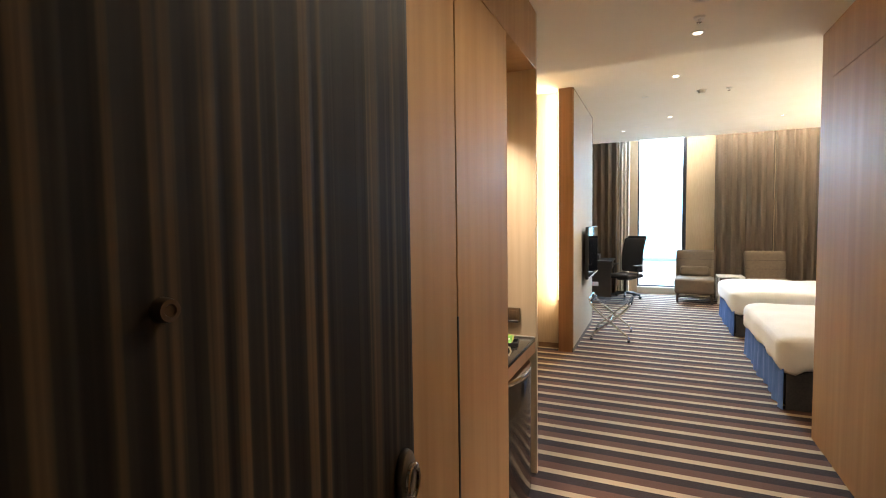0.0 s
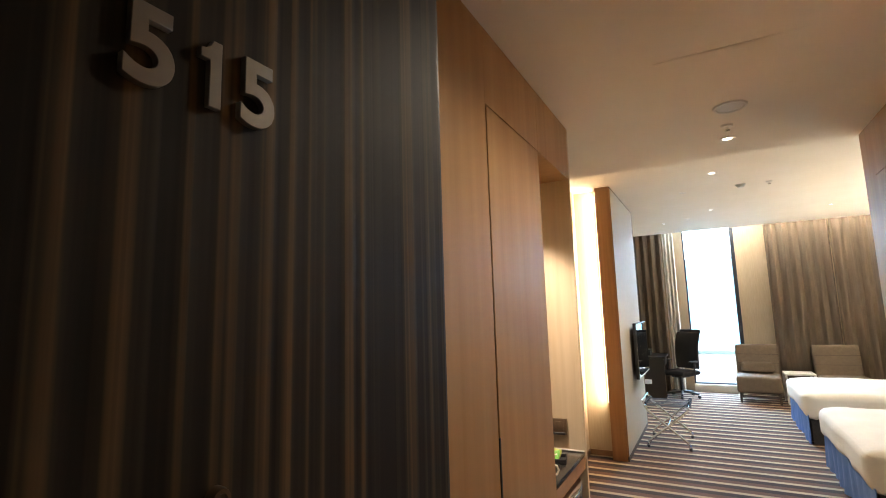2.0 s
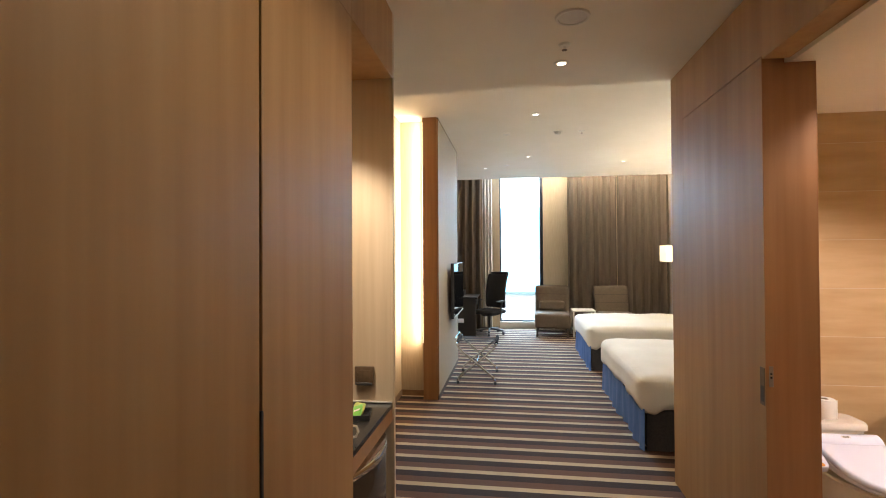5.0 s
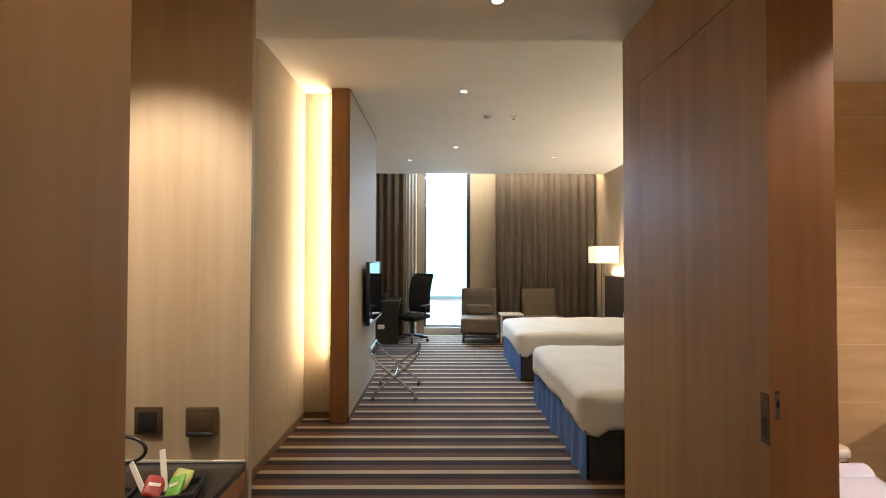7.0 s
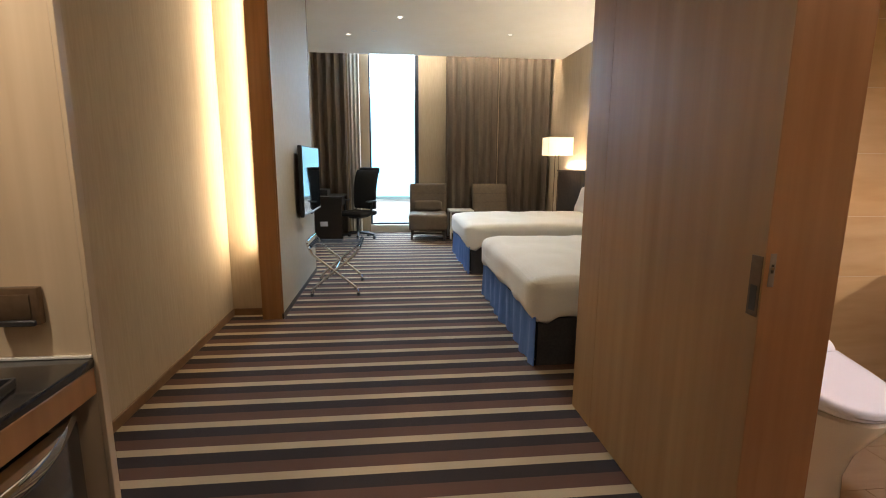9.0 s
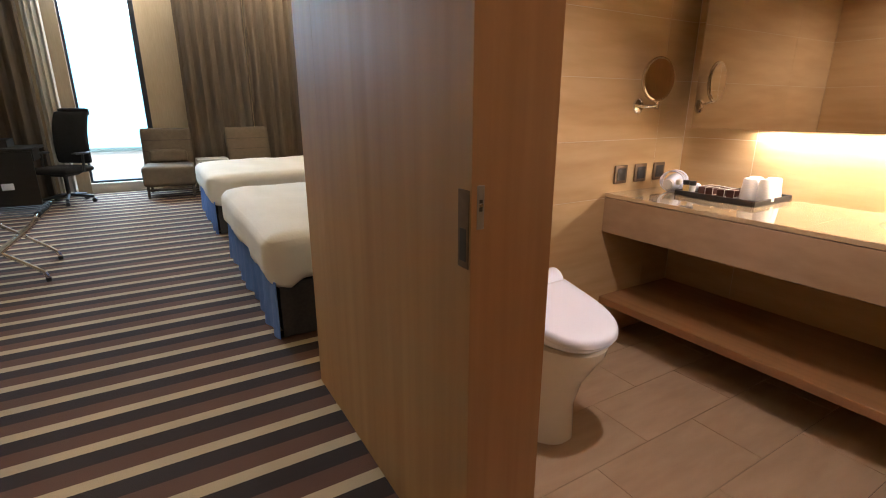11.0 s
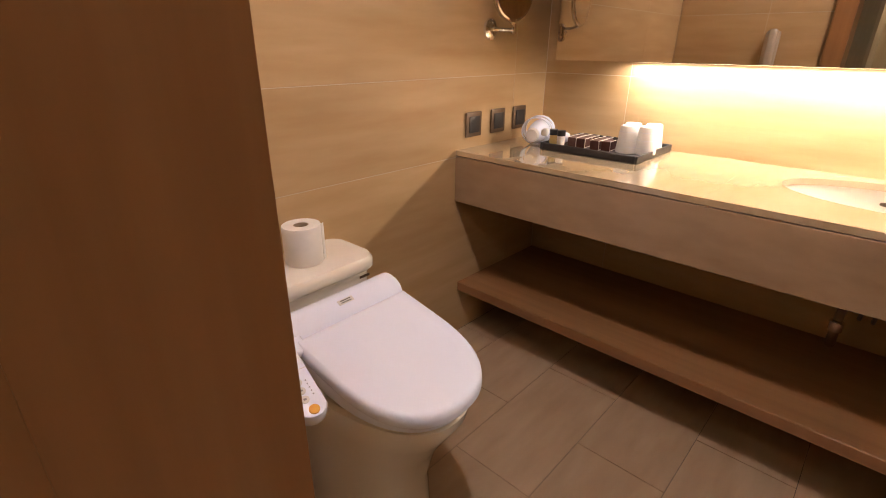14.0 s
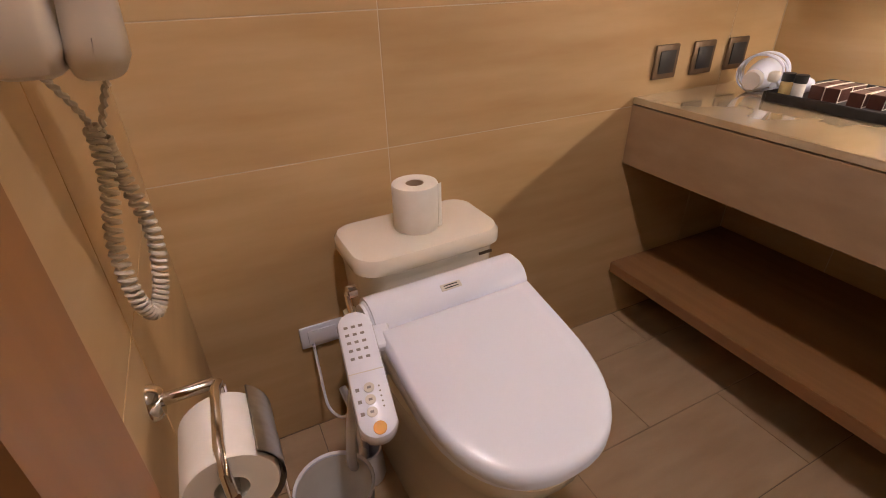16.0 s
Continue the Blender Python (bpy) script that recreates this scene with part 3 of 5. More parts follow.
part("handle", bm_tube([(0.036, 0, 0.062), (0.055, 0, 0.060), (0.062, 0, 0.040), (0.052, 0, 0.02), (0.036, 0, 0.018)], 0.005), ceramic, mug)

# ---- hall: bathroom sliding door ----
slide = tagged(new("door_2", mesh_of("door_2", bm_box((XR, YJ, 0.008), (1.4307, 4.168, 2.428)), oak)), "oak veneer sliding bathroom door pushed open", kind="structure")
part("edge_lipping", bm_box((XR + 0.0005, YJ - 0.0012, 0.008), (1.4306, YJ - 0.0001, 2.428)), oak_edge, slide)
part("pull_plate", bm_box((XR - 0.0025, YJ + 0.004, 0.90), (XR + 0.0005, YJ + 0.044, 1.065), 0.001), bronze, slide, "recessed dark metal pull plate")
part("pull_recess", bm_box((XR - 0.0032, YJ + 0.012, 0.915), (XR - 0.0023, YJ + 0.036, 0.985), 0.0005), black, slide)
part("lock_plate", bm_box((1.399, YJ - 0.0030, 0.985), (1.417, YJ - 0.0013, 1.075), 0.001), steel, slide, "narrow steel lock plate")
part("lock_slot", bm_box((1.404, YJ - 0.0036, 1.022), (1.412, YJ - 0.0031, 1.031), 0.0005), black, slide)
part("lock_slot", bm_box((1.404, YJ - 0.0036, 1.039), (1.412, YJ - 0.0031, 1.046), 0.0005), black, slide)
part("latch", bm_box((1.404, YJ - 0.006, 1.0315), (1.412, YJ - 0.0031, 1.0385), 0.001), chrome, slide)

# ---- ceiling fittings ----
lens_glow = glow("downlight_lens", (1.0, 0.90, 0.74), 9.0)
trim_white = material("white_trim", (0.70, 0.68, 0.64), 0.4, second=(0.74, 0.72, 0.68), scale=20)


def downlight(x, y, z):
    t = thing("downlight", (x, y, z), "small round recessed ceiling downlight, switched on", "ceiling light", group="ceiling downlights")
    part("ring", bm_lathe([(0.026, -0.001), (0.028, -0.006), (0.046, -0.006), (0.050, -0.001)], 28), trim_white, t)
    part("lens", bm_cyl((0, 0, -0.004), (0, 0, -0.001), 0.0255), lens_glow, t, "glowing lens")


# hall fitting at y 2.1 and second bath fitting belong to added, unseen lamps
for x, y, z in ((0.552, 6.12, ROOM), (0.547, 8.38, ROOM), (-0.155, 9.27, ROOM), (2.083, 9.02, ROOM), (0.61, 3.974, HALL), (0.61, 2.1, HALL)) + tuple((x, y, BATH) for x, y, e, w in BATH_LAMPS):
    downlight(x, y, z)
spk = thing("ceiling_speaker", (0.606, 3.376, HALL), "round white ceiling speaker in the hall", "speaker")
part("rim", bm_lathe([(0.070, -0.001), (0.072, -0.010), (0.084, -0.010), (0.088, -0.001)], 32), trim_white, spk)
part("grille", bm_lathe([(0.0, -0.007), (0.070, -0.007), (0.070, -0.001)], 32), plastic_grey, spk, "grey perforated grille")
for x, y, z in ((0.60, 3.70, HALL), (1.136, 6.90, ROOM)):
    s = thing("sprinkler_head", (x, y, z), "small pale fire sprinkler head on the ceiling", "sprinkler", group="sprinklers")
    part("escutcheon", bm_lathe([(0.0, -0.012), (0.028, -0.012), (0.036, -0.001)], 24), trim_white, s)
    part("deflector", bm_lathe([(0.0, -0.034), (0.016, -0.034), (0.016, -0.030), (0.007, -0.028), (0.007, -0.0121)], 16), chrome, s)
sm = thing("smoke_detector", (0.852, 6.90, ROOM), "round white smoke detector on the bedroom ceiling", "detector")
part("base", bm_lathe([(0.055, -0.001), (0.055, -0.010), (0.0, -0.010)], 28), trim_white, sm)
part("head", bm_lathe([(0.0, -0.036), (0.028, -0.034), (0.040, -0.022), (0.042, -0.0102)], 28), plastic_grey, sm)
for x, y in ((0.234, 6.94), (0.209, 9.06)):
    v = thing("ceiling_sensor", (x, y, ROOM), "small flat square sensor plate on the ceiling", "sensor", group="ceiling sensors")
    part("plate", bm_box((-0.04, -0.04, -0.006), (0.04, 0.04, -0.001), 0.002), trim_white, v)
    part("eye", bm_cyl((0, 0, -0.009), (0, 0, -0.0062), 0.012), plastic_grey, v)
panel = bm_box((0.27, 2.63, HALL - 0.002), (0.85, 3.21, HALL - 0.0005), 0.001)
tagged(new("ceiling_hatch", mesh_of("ceiling_hatch", panel, paint_ceiling)), "flush white access hatch", kind="structure")

# ---- television wall ----
tvw = tagged(new("wall_tv", mesh_of("wall_tv", bm_box((-0.67, 6.05, 0), (-0.512, 7.87, ROOM), 0.002), oak_edge)), "oak box wall with pale grey panel face", kind="structure")
part("panel", bm_box((-0.5115, 6.068, 0.05), (-0.500, 7.852, 3.045), 0.002), panel_fabric, tvw, "pale grey fabric-covered panel")
part("dark_trim", bm_box((-0.511, 6.052, 3.046), (-0.497, 7.868, 3.060), 0.001), bronze, tvw)
part("dark_trim", bm_box((-0.511, 7.853, 0.05), (-0.497, 7.868, 3.045), 0.001), bronze, tvw)
part("dark_trim", bm_box((-0.511, 6.052, 0.05), (-0.4985, 6.0675, 3.045), 0.001), oak_edge, tvw)
part("skirting", bm_box((-0.511, 6.052, 0.0), (-0.497, 7.868, 0.049), 0.001), dark_wood, tvw)
setting("wall_behind_tv", (LEFT, 6.2, 0), (-0.6705, 7.868, ROOM), wallpaper, "beige papered return beside the light strip")
setting("baseboard", (LEFT + 0.001, 3.23, 0.0), (LEFT + 0.013, 6.185, 0.06), base_wood, "low oak baseboard", 0.002)
setting("baseboard_return", (LEFT + 0.001, 6.186, 0.0), (-0.671, 6.1985, 0.06), base_wood, "low oak baseboard", 0.002)
setting("baseboard_desk", (LEFT + 0.001, 7.87, 0.0), (LEFT + 0.013, 11.18, 0.06), base_wood, "low oak baseboard", 0.002)
strip = tagged(new("light_strip", mesh_of("light_strip", bm_box((-0.684, 6.10, 0.60), (-0.6705, 6.14, 3.03), 0.003), glow("strip_glow", (1.0, 0.80, 0.50), 3.8))),
               "warm upright light strip behind the oak wall edge", "light strip")

tv = thing("television", (-0.43, 7.28, 1.12), "large flat black television on a wall bracket", "television")
part("housing", bm_box((-0.025, -0.53, -0.34), (0.012, 0.53, 0.34), 0.006, 2), black, tv)
part("screen", bm_box((0.0125, -0.515, -0.315), (0.0155, 0.515, 0.33), 0.001), material("screen_glass", (0.008, 0.009, 0.011), 0.035, second=(0.010, 0.011, 0.013), scale=3, spec=0.3), tv, "glossy dark screen")
part("bezel", bm_box((0.0125, -0.52, -0.335), (0.0165, 0.52, -0.317), 0.001), steel, tv)
part("bracket", bm_box((-0.068, -0.2, -0.15), (-0.0255, 0.2, 0.15), 0.004), black, tv)
part("badge", bm_box((-0.002, -0.06, -0.352), (0.014, 0.06, -0.3405), 0.002), black, tv)

# ---- luggage rack ----
rack = thing("luggage_rack", (-0.15, 7.06, 0), "folding chrome luggage rack with black sleeves on rails", "luggage rack")
for y in (-0.31, 0.31):
    for s_ in (-1, 1):
        part("leg", bm_tube(eased([(s_ * -0.225, y, 0.012), (s_ * -0.215, y, 0.06), (s_ * -0.17, y, 0.11), (s_ * 0.17, y, 0.39), (s_ * 0.225, y, 0.455), (s_ * 0.235, y, 0.475)]), 0.0145, 10), chrome, rack)
        part("foot", bm_cyl((s_ * -0.225, y, 0.0), (s_ * -0.225, y, 0.03), 0.018, seg=12), black, rack, "black rubber foot")
for s_ in (-1, 1):
    part("rail", bm_tube(eased([(s_ * 0.235, -0.31, 0.475), (s_ * 0.24, -0.27, 0.487), (s_ * 0.24, 0.27, 0.487), (s_ * 0.235, 0.31, 0.475)]), 0.012, 10), chrome, rack)
part("back_loop", bm_tube(eased([(-0.24, -0.30, 0.48), (-0.255, -0.30, 0.52), (-0.26, -0.26, 0.545), (-0.26, 0.22, 0.545), (-0.255, 0.26, 0.52), (-0.24, 0.26, 0.49)]), 0.010, 8), chrome, rack)
part("pivot_bar", bm_tube([(0, -0.31, 0.25), (0, 0.31, 0.25)], 0.008, 8), chrome, rack)
for k in range(6):
    y = -0.22 + 0.088 * k
    for s_ in (-1, 1):
        part("sleeve", bm_cyl((s_ * 0.24, y - 0.028, 0.487), (s_ * 0.24, y + 0.028, 0.487), 0.021, seg=12), black_fabric, rack)
    part("strap", bm_box((-0.235, y - 0.02, 0.478), (0.235, y + 0.02, 0.4805)), black_fabric, rack, "black webbing strap")

# ---- beds ----
def bed(y0, y1, seed, pillows):
    b = thing("bed", (1.31, (y0 + y1) / 2, 0), "made-up bed with white duvet and blue skirt" + (", two white pillows" if pillows else ""), "bed", group="twin beds")
    hw = (y1 - y0) / 2
    part("base", bm_box((0.035, -hw + 0.03, 0.02), (1.93, hw - 0.03, 0.32), 0.01), skirt_dark, b)
    part("near_skirt", bm_curtain(0.03, 1.9, -hw + 0.015, 0.006, 0.325, 9, 0.008, seed), skirt_dark, b, "charcoal side skirt")
    sk = bm_curtain(-hw + 0.01, hw - 0.02, 0.0, 0.006, 0.335, 8, 0.012, seed + 3)
    bmesh.ops.transform(sk, matrix=pose(0.012, 0, 0, 0, 0, 90), verts=sk.verts)
    part("foot_skirt", sk, skirt_blue, b, "pleated blue foot skirt")
    part("mattress", bm_soft((0.03, -hw + 0.02, 0.322), (1.97, hw - 0.02, 0.52), 0.06, 6), linen, b)
    d = bm_soft((-0.035, -hw - 0.035, 0.325), (1.95, hw + 0.035, 0.605), 0.085, 30, 0.013, 3.2, seed)
    for v in d.verts:
        if v.co.z < 0.46:
            k = (0.46 - v.co.z) / 0.115
            v.co.z += 0.020 * k * noise.noise(Vector((v.co.x * 5, v.co.y * 5, seed)))
            v.co += Vector((noise.noise(v.co * 7), noise.noise(v.co * 7 + Vector((5, 0, 0))), 0)) * 0.016 * k
        else:
            v.co.z += 0.006 * noise.noise(Vector((v.co.x * 9, v.co.y * 2.2, seed + 2)))
            v.co.z += 0.012 - 0.05 * max(0.0, abs(v.co.y) / hw - 0.62) - 0.05 * max(0.0, 0.30 - v.co.x)
    for v in d.verts:
        rc = 0.17
        dx, dy = 0.135 - v.co.x, abs(v.co.y) - (hw + 0.035 - rc)
        far = math.hypot(dx, dy)
        if dx > 0 and dy > 0 and far > rc:
            v.co.x = 0.135 - dx * rc / far
            v.co.y = math.copysign(hw + 0.035 - rc + dy * rc / far, v.co.y)
        if v.co.z < 0.46 and dx > 0 and dy > -0.1:
            v.co.z -= 0.060 * min(1, (dy + 0.1) / 0.3) * (0.46 - v.co.z) / 0.13
    part("duvet", d, linen, b, "white quilted duvet")
    if pillows:
        for y in (-0.36, 0.36):
            p = part("pillow", bm_soft((-0.07, -0.31, 0), (0.09, 0.31, 0.42), 0.075, 12, 0.02, 5, seed + y), pillow_linen, b, "plump white pillow")
            p.matrix_local = pose(1.84, y, 0.575, 0, 16, 0)


bed(4.9, 6.68, 2.0, False)
bed(7.55, 9.07, 9.0, True)

head = thing("headboard", (3.3, 7.6, 0), "long dark wooden headboard panel behind both beds", "headboard")
for k in range(5):
    part("panel", bm_box((-0.03, -2.6 + 1.04 * k, 0.12), (0.055, -1.563 + 1.04 * k, 1.17), 0.003), dark_wood, head)
part("top_rail", bm_box((-0.036, -2.62, 1.171), (-0.022, 2.62, 1.20), 0.002), dark_wood, head)
part("plinth", bm_box((-0.01, -2.6, 0.0), (0.055, 2.6, 0.119), 0.002), dark_wood, head)

# ---- lamp beside the far bed ----
lampst = thing("floor_lamp", (2.99, 9.47, 0), "floor lamp with square cream fabric shade, lit", "lamp")
part("base", bm_box((-0.12, -0.10, 0), (0.12, 0.10, 0.02), 0.004), bronze, lampst)
for s in (-0.03, 0.03):
    part("stem", bm_cyl((s, 0, 0.02), (s, 0, 1.45), 0.007, seg=12), bronze, lampst)
shade = bmesh.new()
for lo, hi in (((-0.19, -0.17, 1.43), (0.19, -0.166, 1.70)), ((-0.19, 0.166, 1.43), (0.19, 0.17, 1.70)), ((-0.19, -0.166, 1.43), (-0.186, 0.166, 1.70)), ((0.186, -0.166, 1.43), (0.19, 0.166, 1.70))):
    bm_box(lo, hi, bm=shade)
part("shade", shade, glow("lampshade_glow", (1.0, 0.84, 0.58), 0.75), lampst, "cream fabric shade")
part("bulb_holder", bm_box((-0.03, -0.006, 1.452), (0.03, 0.006, 1.50)), black, lampst)
lamp("lampshade_light", "POINT", pose(2.99, 9.47, 1.60), 6, SOFTWARM)

# ---- chairs by the window ----
def slipper_chair(at, turn, label, pillow):
    c = thing("lounge_chair", at, label, "chair", turn, "lounge chairs")
    part("seat", bm_soft((-0.33, -0.36, 0.16), (0.33, 0.30, 0.445), 0.05, 10, 0.006, 6), taupe, c, "thick taupe seat cushion")
    bk = part("backrest", bm_soft((-0.33, -0.055, 0.0), (0.33, 0.055, 0.60), 0.03, 12, 0.005, 5), taupe, c, "flat taupe backrest")
    bk.matrix_local = pose(0, 0.31, 0.34, -11, 0, 0)
    for z in (0.26, 0.42):
        part("seam", bm_box((-0.325, -0.0585, z - 0.003), (0.325, -0.0535, z + 0.003), 0.001), dark_wood, bk)
    if pillow:
        pl = part("lumbar_pillow", bm_soft((-0.25, -0.045, 0), (0.25, 0.045, 0.19), 0.045, 10, 0.01, 8), taupe, c, "small taupe lumbar pillow")
        pl.matrix_local = pose(0, 0.20, 0.45, -14, 0, 0)
    for x in (-0.28, 0.28):
        for y in (-0.31, 0.32):
            part("leg", bm_box((x - 0.018, y - 0.018, 0), (x + 0.018, y + 0.018, 0.165), 0.003), dark_wood, c)
    part("stretcher", bm_box((-0.28, -0.32, 0.10), (0.28, -0.29, 0.125), 0.002), dark_wood, c)
    return c


slipper_chair((1.05, 10.50, 0), -4, "taupe armless lounge chair with lumbar pillow by the window", True)
slipper_chair((2.25, 10.45, 0), 6, "taupe armless lounge chair standing against the drapes", False)
table = thing("side_table", (1.62, 10.45, 0), "small white open side table between lounge chairs", "table")
part("tabletop", bm_box((-0.21, -0.21, 0.47), (0.21, 0.21, 0.50), 0.004), trim_white, table)
part("lower_shelf", bm_box((-0.19, -0.19, 0.10), (0.19, 0.19, 0.12), 0.003), trim_white, table)
for x in (-0.195, 0.195):
    for y in (-0.195, 0.195):
        part("leg", bm_box((x - 0.015, y - 0.015, 0), (x + 0.015, y + 0.015, 0.47), 0.002), trim_white, table)

# ---- desk and task chair ----
desk = thing("desk", (-0.6, 10.6, 0), "black-stained wooden writing desk against the side wall", "desk")
part("desktop", bm_box((-0.335, -0.50, 0.715), (0.21, 0.50, 0.75), 0.004), desk_wood, desk)
for y in (-0.495, 0.465):
    part("end_panel", bm_box((-0.32, y, 0.0), (0.19, y + 0.03, 0.714), 0.003), desk_wood, desk)
part("drawer", bm_box((-0.31, -0.46, 0.59), (0.20, 0.0, 0.7135), 0.003), desk_wood, desk)
part("modesty_panel", bm_box((-0.32, -0.464, 0.25), (-0.30, 0.464, 0.714), 0.002), desk_wood, desk)
bx = thing("desk_box", (-0.76, 10.55, 0.75), "dark desk organiser box standing on the desk", "box")
part("body", bm_box((-0.12, -0.2, 0), (0.10, 0.2, 0.09), 0.005), black, bx)
part("lid", bm_box((-0.122, -0.202, 0.0905), (0.102, 0.202, 0.10), 0.003), black, bx)
plate("wall_socket", pose(-0.70, 10.1045, 0.30), 0.12, 0.08, plastic_white, "white socket plate on the desk end panel", False)

chair = thing("task_chair", (-0.17, 10.45, 0), "black high-backed swivel office chair on castors", "chair", -34)
for k in range(5):
    a = 2 * math.pi * k / 5 + 0.3
    c, s = math.cos(a), math.sin(a)
    arm = part("base_arm", bm_tube([(0.03 * c, 0.03 * s, 0.11), (0.16 * c, 0.16 * s, 0.095), (0.29 * c, 0.29 * s, 0.075)], 0.02, 8), black, chair)
    part("castor", bm_cyl((0.29 * c - 0.018 * s, 0.29 * s + 0.018 * c, 0.028), (0.29 * c + 0.018 * s, 0.29 * s - 0.018 * c, 0.028), 0.028, seg=16), black, arm)
part("gas_column", bm_cyl((0, 0, 0.09), (0, 0, 0.40), 0.024, seg=16), black, chair)
part("mechanism", bm_box((-0.11, -0.12, 0.36), (0.11, 0.12, 0.41), 0.01), black, chair)
part("seat", bm_soft((-0.25, -0.26, 0.40), (0.25, 0.24, 0.485), 0.04, 10, 0.004, 6), black_fabric, chair)
bk = part("backrest", bm_soft((-0.235, -0.03, 0.0), (0.235, 0.035, 0.68), 0.03, 12, 0.004, 5), black_fabric, chair, "tall black mesh backrest")
for v in bk.data.vertices:
    v.co.y += 0.10 * (v.co.x / 0.235) ** 2 * -0.35 - 0.05 * math.sin(v.co.z / 0.68 * math.pi)
bk.matrix_local = pose(0, 0.25, 0.50, -8, 0, 0)
hr = part("headrest", bm_soft((-0.21, -0.03, 0), (0.21, 0.03, 0.10), 0.028, 8), black_fabric, chair)
hr.matrix_local = pose(0, 0.355, 1.12, -4, 0, 0)
for s in (-1, 1):
    part("arm_post", bm_tube([(s * 0.20, 0.0, 0.40), (s * 0.28, 0.0, 0.43), (s * 0.285, 0.02, 0.64)], 0.016, 8), black, chair)
    part("armrest", bm_soft((s * 0.285 - 0.035, -0.13, 0.64), (s * 0.285 + 0.035, 0.13, 0.67), 0.014, 4), black, chair)

# ---- curtains and window ----
def drapes(x0, x1, panels, label, seed):
    d = thing("drapes", ((x0 + x1) / 2, 10.93, 0), label, "curtain", group="curtains")
    w = (x1 - x0) / panels
    for k in range(panels):
        a = x0 - (x0 + x1) / 2 + w * k
        part("curtain_panel", bm_curtain(a, a + w - 0.012, 0.012 * (k % 2), 0.01, 3.47, max(4, round(w * 5.8)), 0.034, seed + k), drape, d)
        part("heading_tape", bm_box((a, -0.008, 3.4705), (a + w - 0.012, 0.010, 3.4995), 0.002), sheer, d)


drapes(1.40, 3.34, 2, "heavy taupe pleated drapes drawn beside the window", 4)
drapes(-0.94, -0.34, 1, "heavy taupe pleated drapes gathered beside the desk", 7)
solid("sheer_curtain", bm_curtain(-0.335, -0.13, 11.06, 0.01, 3.5, 3, 0.03, 5), sheer, "pale sheer curtain gathered in a narrow bunch", "curtain", "curtains")
rail = thing("curtain_rail", (1.2, 10.93, 3.50), "long white curtain rail inside the ceiling pocket", "curtain rail")
part("track", bm_box((-2.14, -0.02, 0.006), (2.14, 0.02, 0.049), 0.003), trim_white, rail)
win = tagged(new("window_1"), "tall narrow fixed window with slim dark frame", kind="structure")
win.matrix_world = pose(0.475, GLASS, 0.14)
frame_mat = material("dark_aluminium", (0.05, 0.055, 0.07), 0.4, 0.6, second=(0.07, 0.075, 0.09), scale=30)
for lo, hi in (((-0.455, -0.03, 0), (-0.425, 0.03, 3.46)), ((0.385, -0.03, 0), (0.455, 0.03, 3.46)), ((-0.424, -0.03, 0), (0.384, 0.03, 0.03)), ((-0.424, -0.03, 3.43), (0.384, 0.03, 3.46))):
    part("window_frame", bm_box(lo, hi, 0.002), frame_mat, win)
glass = bpy.data.materials.new("window_glass")
glass.use_nodes = True
gb = glass.node_tree.nodes["Principled BSDF"]
gb.inputs["Transmission Weight"].default_value, gb.inputs["Roughness"].default_value, gb.inputs["IOR"].default_value = 1.0, 0.0, 1.45
pane = part("pane", bm_box((-0.4245, -0.004, 0.031), (0.3845, 0.004, 3.429)), glass, win)
pane.visible_shadow = False

# ---- outside ----
terrace = material("terrace_paving", (0.72, 0.74, 0.74), 0.8, second=(0.80, 0.82, 0.81), scale=2)
setting("ground", (-2500, 11.6, -16.2), (2500, 4900, -16.0), material("far_ground", (0.14, 0.16, 0.12), 0.9, second=(0.20, 0.21, 0.18), scale=0.02), "distant ground far below")
setting("terrace", (-12, 11.46, -0.6), (14, 20.0, -0.35), terrace, "pale paved roof terrace outside the window")
setting("parapet", (-12, 20.0, -0.6), (14, 20.3, -0.02), terrace, "low terrace parapet", 0.01)
setting("parapet_coping", (-12, 19.94, -0.019), (14, 20.36, 0.06), material("coping", (0.22, 0.36, 0.38), 0.6, second=(0.26, 0.40, 0.42), scale=3), "blue-grey parapet coping", 0.01)
setting("backdrop", (-160, 90, -16), (160, 90.2, 120), glow("bright_haze", (0.33, 0.72, 1.0), 2.9), "bright hazy sky in the distance")


# ---- bathroom: laid out from the wall joint behind the toilet, then set to size below ----
BATH_FIT = Matrix.Translation((2.046, 4.06, 0)) @ Matrix.Diagonal((1.03, 1.005, 1.057, 1)) @ Matrix.Translation((-2.03, -4.08, 0))
before_bath = set(bpy.data.objects) - {bpy.data.objects["wall_mirror"]}

# ---- bathroom: vanity ----
COUNTER = 0.765
vanity = thing("vanity_counter", (3.07, 2.5, 0), "long cream marble vanity counter with deep apron", "counter")
ox, oy = 3.07, 2.5
sx, sy, sa, sb = 3.105, 2.81, 0.172, 0.285     # basin centre and half axes
top = bmesh.new()
ring_n = 48
hole, hole_low, rim = [], [], []
x0, x1, y0, y1 = 2.765 - ox, BX1 + 0.0105 - ox, 1.02 - oy, BY1 - 0.001 - oy
ccx, ccy = sx - ox, sy - oy
angles = sorted([2 * math.pi * k / ring_n for k in range(ring_n)] + [math.atan2(v, u) % (2 * math.pi) for u in (x1 - ccx, x0 - ccx) for v in (0.40, -0.40)])
ring_n = len(angles)
